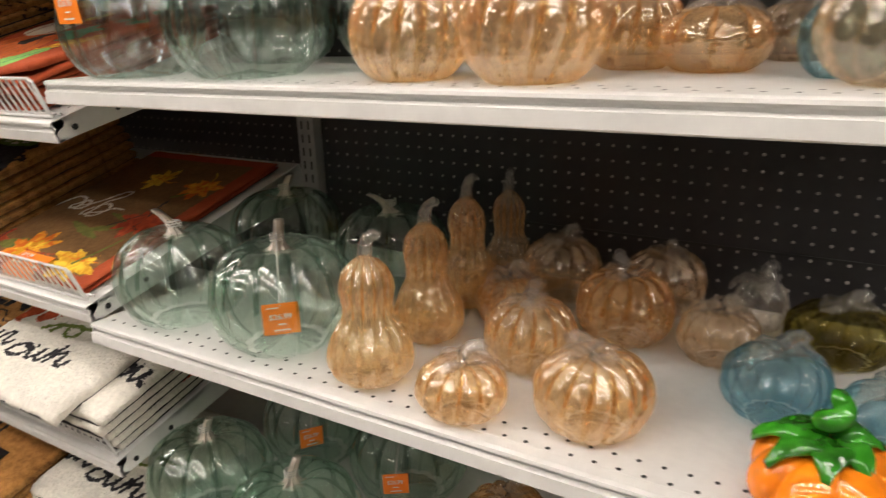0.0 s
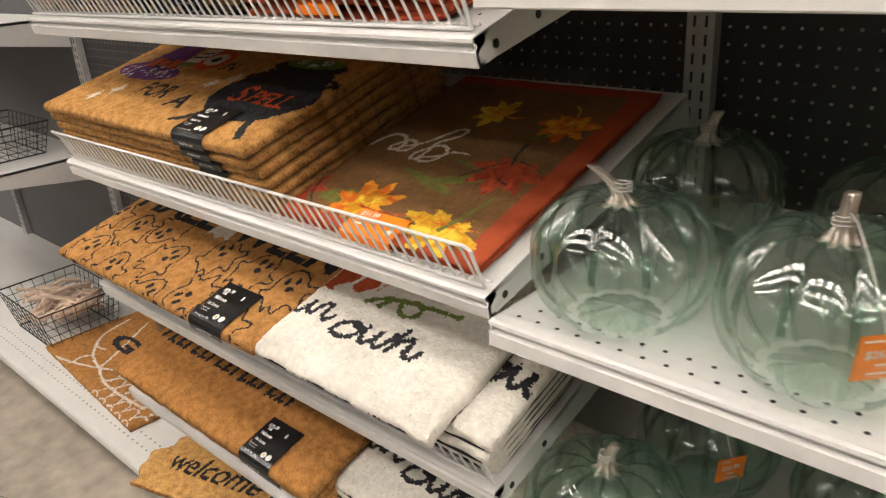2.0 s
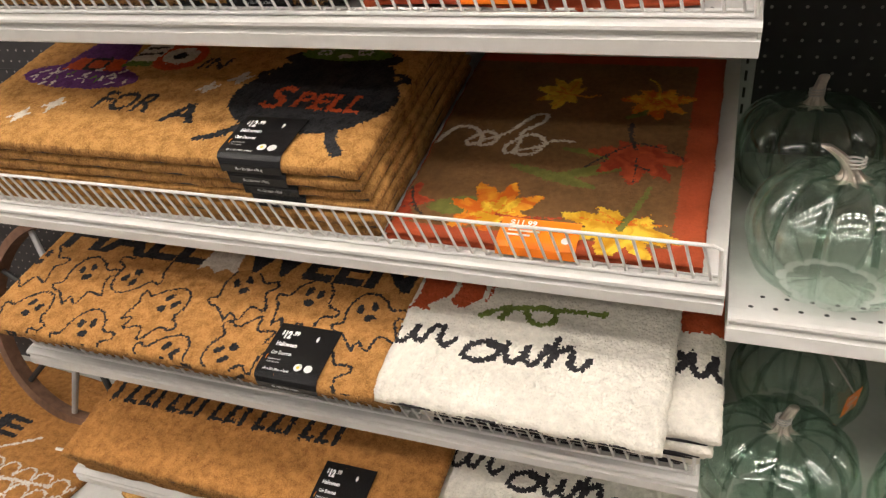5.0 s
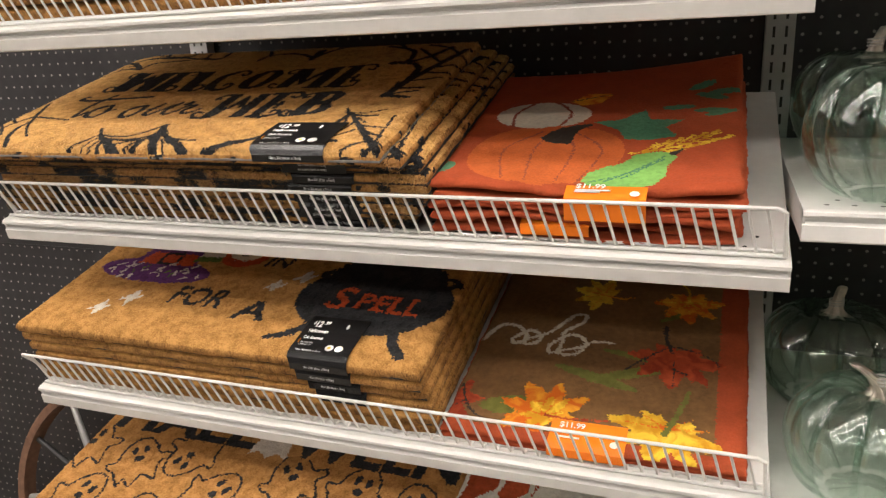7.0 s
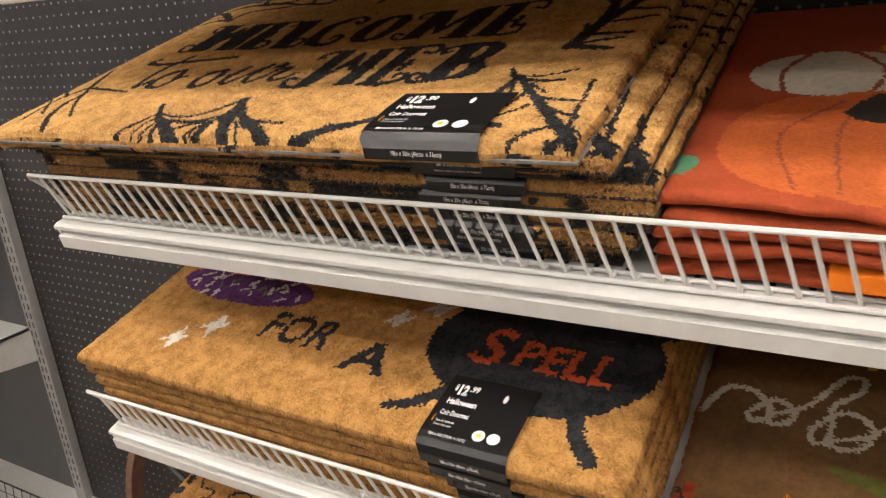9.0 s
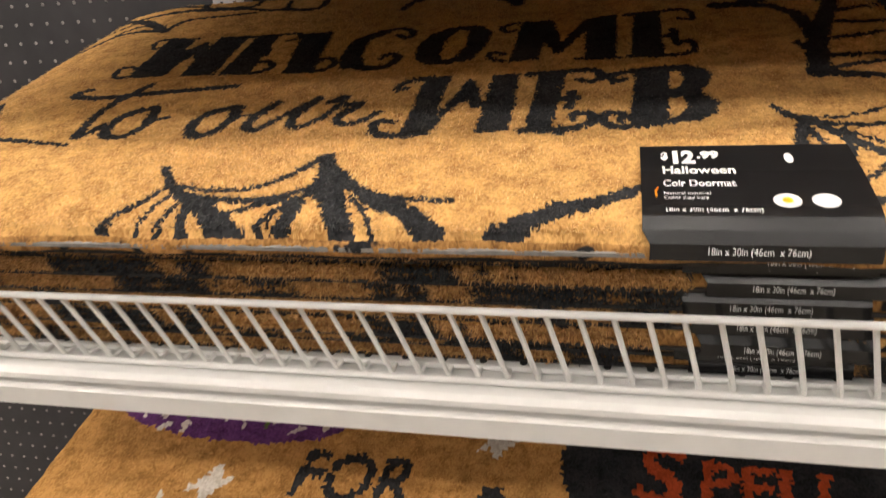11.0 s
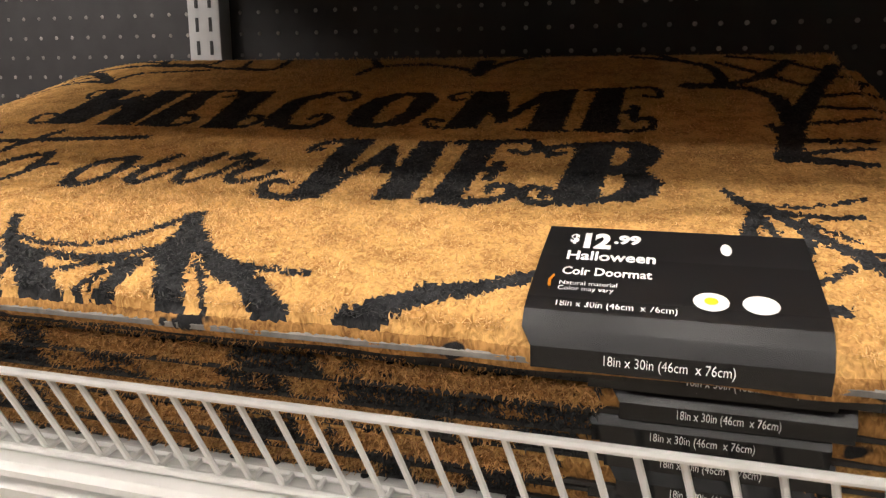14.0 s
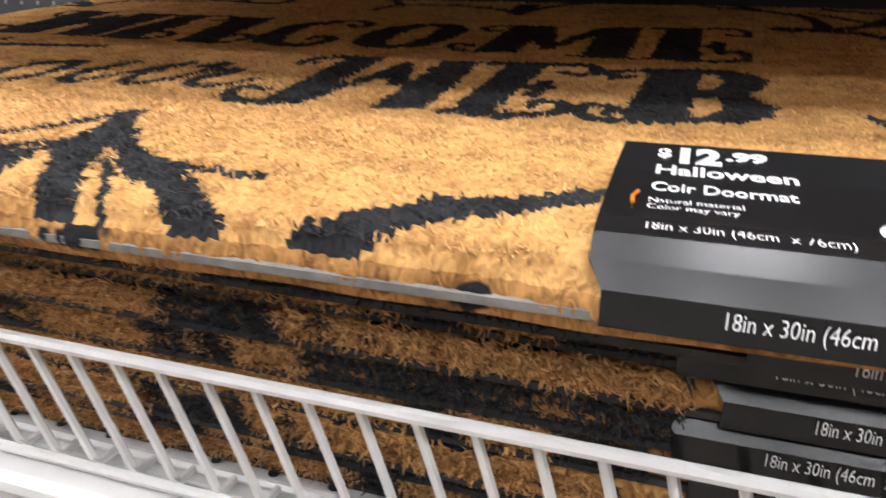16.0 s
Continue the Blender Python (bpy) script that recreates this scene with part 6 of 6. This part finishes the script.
def glass_leaf(a, q, h):
    """A crimped leaf of solid glass that lies over a pumpkin's shoulder."""
    bm = bmesh.new()
    c, s, rows = math.cos(a), math.sin(a), []
    for f in np.linspace(0, 1, 9):
        along, wide = 0.006 + 0.046 * q * f, 0.004 + 0.015 * math.sin(math.pi * min(1, f * 1.05) ** 0.8)
        z = h * (0.99 - 0.16 * f * f) + 0.008 * math.sin(math.pi * f)
        ring = []
        for k in range(12):
            g = 2 * math.pi * k / 12
            side = wide * math.cos(g)
            up = 0.0045 * math.sin(g) + 0.0035 * math.cos(3 * g) * math.sin(9 * f)
            ring.append(bm.verts.new((c * along - s * side, s * along + c * side, z + up)))
        rows.append(ring)
    for lo, hi in zip(rows, rows[1:]):
        for k in range(12):
            bm.faces.new((lo[k], lo[(k + 1) % 12], hi[(k + 1) % 12], hi[k]))
    bm.faces.new(rows[0][::-1])
    bm.faces.new(rows[-1])
    return bm


def small_pumpkin(x, y, z, r, squat, material, label, turn=0.0, flourish=True, lobes=12, group="small glass pumpkins"):
    h = r * squat
    t = thing("glass_pumpkin", label, "glass pumpkin", pose(x, y, z, 0, 0, turn), group=group)
    key = (round(r, 3), squat, material.name, lobes)
    if key not in SMALL:
        SMALL[key] = turned("small_body", pumpkin_profile(r, h), lobes, 0.18, material, noise_amp=0.04, twist=3.0, seed=int(r * 1e4), ribs=(GOLD_RIB, GOLD_CREASE) if material in (GLASS_GOLD, GLASS_AMBER) else (), wide=0.4)
    share("body", SMALL[key], t, Matrix())
    if flourish:
        bm = tube([(0, 0, h * 0.92), (0.004, 0.002, h + 0.010), (0.014, 0.004, h + 0.018), (0.022, 0.003, h + 0.022), (0.030, 0.001, h + 0.016)], 0.013, 12, 0.008)
        part("stem", bm, GLASS_CLEAR, t, "twisted clear glass stem", smooth=True)
        for a, q in ((0.3, 1.0), (2.2, 0.9), (4.0, 0.8)):
            part("leaf", glass_leaf(a, q, h), GLASS_CLEAR, t, "crimped clear glass leaf", smooth=True)
    return t


small_pumpkin(0.714, 0.050, Z2, 0.060, 1.15, GLASS_GOLD, "small gold luster glass pumpkin at the shelf's front", 20)
small_pumpkin(0.868, 0.096, Z2, 0.072, 1.32, GLASS_GOLD, "round gold luster glass pumpkin with bright ribs", 200, lobes=14)
small_pumpkin(0.730, 0.210, Z2, 0.068, 1.40, GLASS_GOLD, "gold luster glass pumpkin among gourds", 80)
small_pumpkin(0.815, 0.360, Z2, 0.074, 1.40, GLASS_AMBER, "amber luster glass pumpkin with a clear top", 130)
small_pumpkin(0.660, 0.480, Z2, 0.070, 1.45, GLASS_SMOKE, "smoky glass pumpkin against the pegboard", 30)
small_pumpkin(0.835, 0.500, Z2, 0.068, 1.45, GLASS_SMOKE, "smoky glass pumpkin at the shelf's back", 300)
small_pumpkin(0.630, 0.335, Z2, 0.055, 1.4, GLASS_AMBER, "amber glass pumpkin between gourds", 10)
small_pumpkin(0.955, 0.350, Z2, 0.058, 1.30, GLASS_SMOKE, "smoky glass pumpkin with a large clear leaf", 330)
small_pumpkin(0.985, 0.490, Z2, 0.042, 1.8, GLASS_CLEAR, "clear glass pumpkin at the shelf's back", 60)
small_pumpkin(1.100, 0.430, Z2, 0.074, 1.02, GLASS_OLIVE, "flat olive glass pumpkin", 0)
small_pumpkin(1.048, 0.228, Z2, 0.065, 1.28, GLASS_BLUE, "blue glass pumpkin with a dark stem", 0)
small_pumpkin(1.172, 0.200, Z2, 0.062, 1.20, GLASS_BLUE, "deep blue glass pumpkin beside another", 90)
op = small_pumpkin(1.125, 0.052, Z2, 0.076, 1.0, GLASS_ORANGE, "glossy orange art-glass pumpkin with green leaves", 0, False, 8)
for a, ln in ((2.5, 1.15), (3.2, 1.45), (3.9, 1.4), (4.7, 1.1), (5.5, 0.9), (1.5, 0.9), (0.5, 0.9)):
    leaf = part("leaf", glass_leaf(a, ln, 0.080), GLASS_LEAF, op, "swirled green glass leaf", smooth=True)
    leaf.matrix_basis = pose(0, 0, 0.002)
bm = bmesh.new()
coil = [(0.016 * (1 - f) * math.cos(9 * f), 0.016 * (1 - f) * math.sin(9 * f), 0.082 + 0.048 * f) for f in np.linspace(0, 1, 26)]
add_tube(bm, coil, 0.015, 12, 0.008)
part("stem", bm, GLASS_LEAF, op, "bubbled green glass stem", smooth=True)

# upper shelf luster pumpkins
small_pumpkin(0.628, 0.095, Z3, 0.074, 1.45, GLASS_GOLD, "gold luster glass pumpkin on the upper shelf", 0, lobes=14)
small_pumpkin(0.792, 0.088, Z3, 0.080, 1.45, GLASS_GOLD, "pale gold luster glass pumpkin on the upper shelf", 35, lobes=14)
small_pumpkin(0.840, 0.280, Z3, 0.062, 1.5, GLASS_AMBER, "amber luster glass pumpkin behind another", 70)
small_pumpkin(0.945, 0.250, Z3, 0.067, 1.05, GLASS_AMBER, "squat amber glass pumpkin on the upper shelf", 0, lobes=8)
small_pumpkin(1.010, 0.430, Z3, 0.060, 1.2, GLASS_SMOKE, "smoky brown glass pumpkin at the upper shelf's back", 0)
small_pumpkin(0.700, 0.400, Z3, 0.070, 1.3, GLASS_SMOKE, "smoky brown glass pumpkin in the upper shelf's shade", 50)
small_pumpkin(1.140, 0.120, Z3, 0.080, 1.2, GLASS_SMOKE, "bronze glass pumpkin with pale ribs on the upper shelf", 15)
small_pumpkin(1.085, 0.18, Z3, 0.045, 1.6, GLASS_BLUE, "blue-grey glass pumpkin on the upper shelf", 15)
# lower shelf amber pumpkins
for x, y, a in ((0.615, 0.12, 0), (0.64, 0.30, 40), (0.80, 0.14, 80), (0.83, 0.33, 10), (0.99, 0.14, 120)):
    small_pumpkin(x, y, Z1, 0.078, 1.3, GLASS_AMBER, "amber glass pumpkin on the lower shelf", a, group="amber pumpkins on the lower shelf")

# ---- the neighbouring bay ----
# wagon wheel leaning on the pegboard
wheel = thing("wagon_wheel", "brown wooden wagon wheel leaning on the pegboard", "wheel", pose(-1.64, 0.455, 0.455, 74, 0, 0))
R = 0.305
bm = bmesh.new()
n = 48
prof = [(R - 0.024, -0.02), (R, -0.02), (R + 0.004, 0.0), (R, 0.02), (R - 0.024, 0.02)]
rings = [[bm.verts.new((r * math.cos(2 * math.pi * k / n), r * math.sin(2 * math.pi * k / n), z)) for r, z in prof] for k in range(n)]
for k in range(n):
    a, b = rings[k], rings[(k + 1) % n]
    for i in range(5):
        bm.faces.new((a[i], a[(i + 1) % 5], b[(i + 1) % 5], b[i]))
bmesh.ops.recalc_face_normals(bm, faces=bm.faces)
part("rim", bm, RUSTWOOD, wheel, "curved brown wooden rim")
for k in range(10):
    a = 2 * math.pi * k / 10 + 0.2
    part("spoke", tube([(0.04 * math.cos(a), 0.04 * math.sin(a), 0), (0.16 * math.cos(a), 0.16 * math.sin(a), 0), ((R - 0.02) * math.cos(a), (R - 0.02) * math.sin(a), 0)], 0.011, 8, 0.008), STEEL if k % 2 else BLACKWIRE, wheel)
bm = bmesh.new()
bmesh.ops.create_cone(bm, cap_ends=True, segments=20, radius1=0.05, radius2=0.04, depth=0.07)
part("hub", bm, RUSTWOOD, wheel)

# doormats lying on the base deck
scale_d = Design(0.76, 0.46, 0.004, 0.001, 91)
for k in range(8, 14):
    for j in range(3):
        x, y = 0.06 * k + (0.03 if j % 2 else 0), 0.048 * j - 0.03
        scale_d.stroke([(x - 0.03, y), (x - 0.02, y + 0.03), (x, y + 0.04), (x + 0.02, y + 0.03), (x + 0.03, y)], 0.006, ink=2)
for pts in ([(0.33, 0.074), (0.22, 0.095), (0.10, 0.172), (0.05, 0.30)], [(0.33, 0.074), (0.216, 0.025), (0.12, 0.0)], [(0.33, 0.074), (0.428, 0.128), (0.52, 0.20)], [(0.33, 0.074), (0.43, 0.05), (0.53, 0.051), (0.70, 0.074)],
            [(0.216, 0.025), (0.20, 0.06), (0.22, 0.095)], [(0.10, 0.172), (0.16, 0.13), (0.216, 0.14)], [(0.33, 0.074), (0.28, 0.15), (0.14, 0.334)], [(0.43, 0.05), (0.45, 0.09), (0.428, 0.128)]):
    scale_d.stroke(pts, 0.009, ink=2)
scale_d.text("GE", 0.15, 0.175, 0.10, 0.29, 1, 0.004)
SCALE_TOP = slab_mesh("web_scale_pile", 0.76, 0.46, 0.018, [COIR_RED, INK, INK_WHITE, COIR_SIDE_SHADED], 3, design=scale_d, rough=0.001, bulge=0.002, seed=92)
m = doormat("coir doormat with white web pattern on the base deck", Matrix(), -2.235, 0.115, 0.1525, -4, SCALE_TOP, 0.018, "doormats on the base deck")
wel = Design(0.76, 0.46, 0.0035, 0.001, 93)
wel.text("welcome witches", 0.095, 0.075, 0.105, 0.64, 1, 0.0016, 0.15)
wel.oval(0.16, 0.25, 0.05, 0.014, 1).oval(0.40, 0.30, 0.10, 0.05, 1)
WEL_TOP = slab_mesh("welcome_pile", 0.76, 0.46, 0.018, [COIR, INK, COIR_SIDE_SHADED], 2, design=wel, rough=0.001, bulge=0.003, edge=0.015, seed=94, bend=lambda U, V: -0.004 * np.clip((0.10 - V) / 0.10, 0, 1), cut=lambda V: 0.045 + 0.018 * np.sin(V * 38 + 1.0) + 0.008 * np.sin(V * 95))
doormat("golden coir doormat with black welcome lettering", Matrix(), -1.28, -0.075, 0.1725, 15, WEL_TOP, 0.018, "doormats on the base deck", start=0.08)


def wire_basket(x, y, z, w, d, h, label):
    b = thing("wire_basket", label, "basket", pose(x, y, z), group="wire baskets")
    bm = bmesh.new()
    for zz in (0.003, h):
        f = 0.0 if zz > 0.01 else 0.03
        add_tube(bm, [(f, f, zz), (w - f, f, zz), (w - f, d - f, zz), (f, d - f, zz), (f, f + 0.001, zz)], 0.003, 5)
    part("rim", bm, BLACKWIRE, b, "black wire rim")
    bm = bmesh.new()
    nx, ny, nz = 9, 7, 5
    for k in range(1, nz):
        f = 0.03 * (1 - k / nz)
        zz = h * k / nz
        add_tube(bm, [(f, f, zz), (w - f, f, zz), (w - f, d - f, zz), (f, d - f, zz), (f, f + 0.001, zz)], 0.0014, 4)
    for k in range(nx + 1):
        u = k / nx
        for v in (0, 1):
            add_tube(bm, [(0.03 + u * (w - 0.06), 0.03 + v * (d - 0.06), 0.003), (u * w, v * d, h)], 0.0014, 4)
    for k in range(ny + 1):
        u = k / ny
        for v in (0, 1):
            add_tube(bm, [(0.03 + v * (w - 0.06), 0.03 + u * (d - 0.06), 0.003), (v * w, u * d, h)], 0.0014, 4)
        add_tube(bm, [(0.03, 0.03 + u * (d - 0.06), 0.003), (w - 0.03, 0.03 + u * (d - 0.06), 0.003)], 0.0014, 4)
    tagged(part("wire_grid", bm, BLACKWIRE, b, "open black wire grid"), kind="stuff")
    return b


wire_basket(-2.56, 0.10, 0.152, 0.40, 0.30, 0.16, "black wire basket on the base deck")
wire_basket(-3.0, 0.16, 0.777, 0.42, 0.30, 0.13, "black wire basket on the far white shelf")
rs = np.random.RandomState(101)
for k in range(7):
    b = thing("plastic_skeleton", "pale resin skeleton bones heaped in a wire basket", "skeleton decoration", pose(-2.45 + 0.030 * k, 0.24 + rs.uniform(-0.03, 0.04), 0.235 + rs.uniform(0, 0.05), rs.uniform(-25, 25), rs.uniform(-20, 20), rs.uniform(-40, 40)) @ Matrix.Scale(1.5, 4), group="skeletons in the basket")
    part("spine", tube([(0, -0.08, 0), (0.005, 0, 0.012), (0, 0.09, 0.0)], 0.006, 7), BONE, b, smooth=True)
    for j in range(6):
        y = -0.05 + 0.02 * j
        q = 0.035 - 0.003 * abs(j - 2)
        part("rib", tube([(-q, y - 0.006, -0.018), (-q * 0.8, y, 0.004), (0, y + 0.004, 0.012), (q * 0.8, y, 0.004), (q, y - 0.006, -0.018)], 0.004, 6), BONE, b, smooth=True)
    for side in (-1, 1):
        part("arm_bone", tube([(side * 0.03, 0.06, 0.004), (side * 0.055, 0.02, 0.016), (side * 0.05, -0.06, 0.02)], 0.0055, 6), BONE, b, smooth=True)
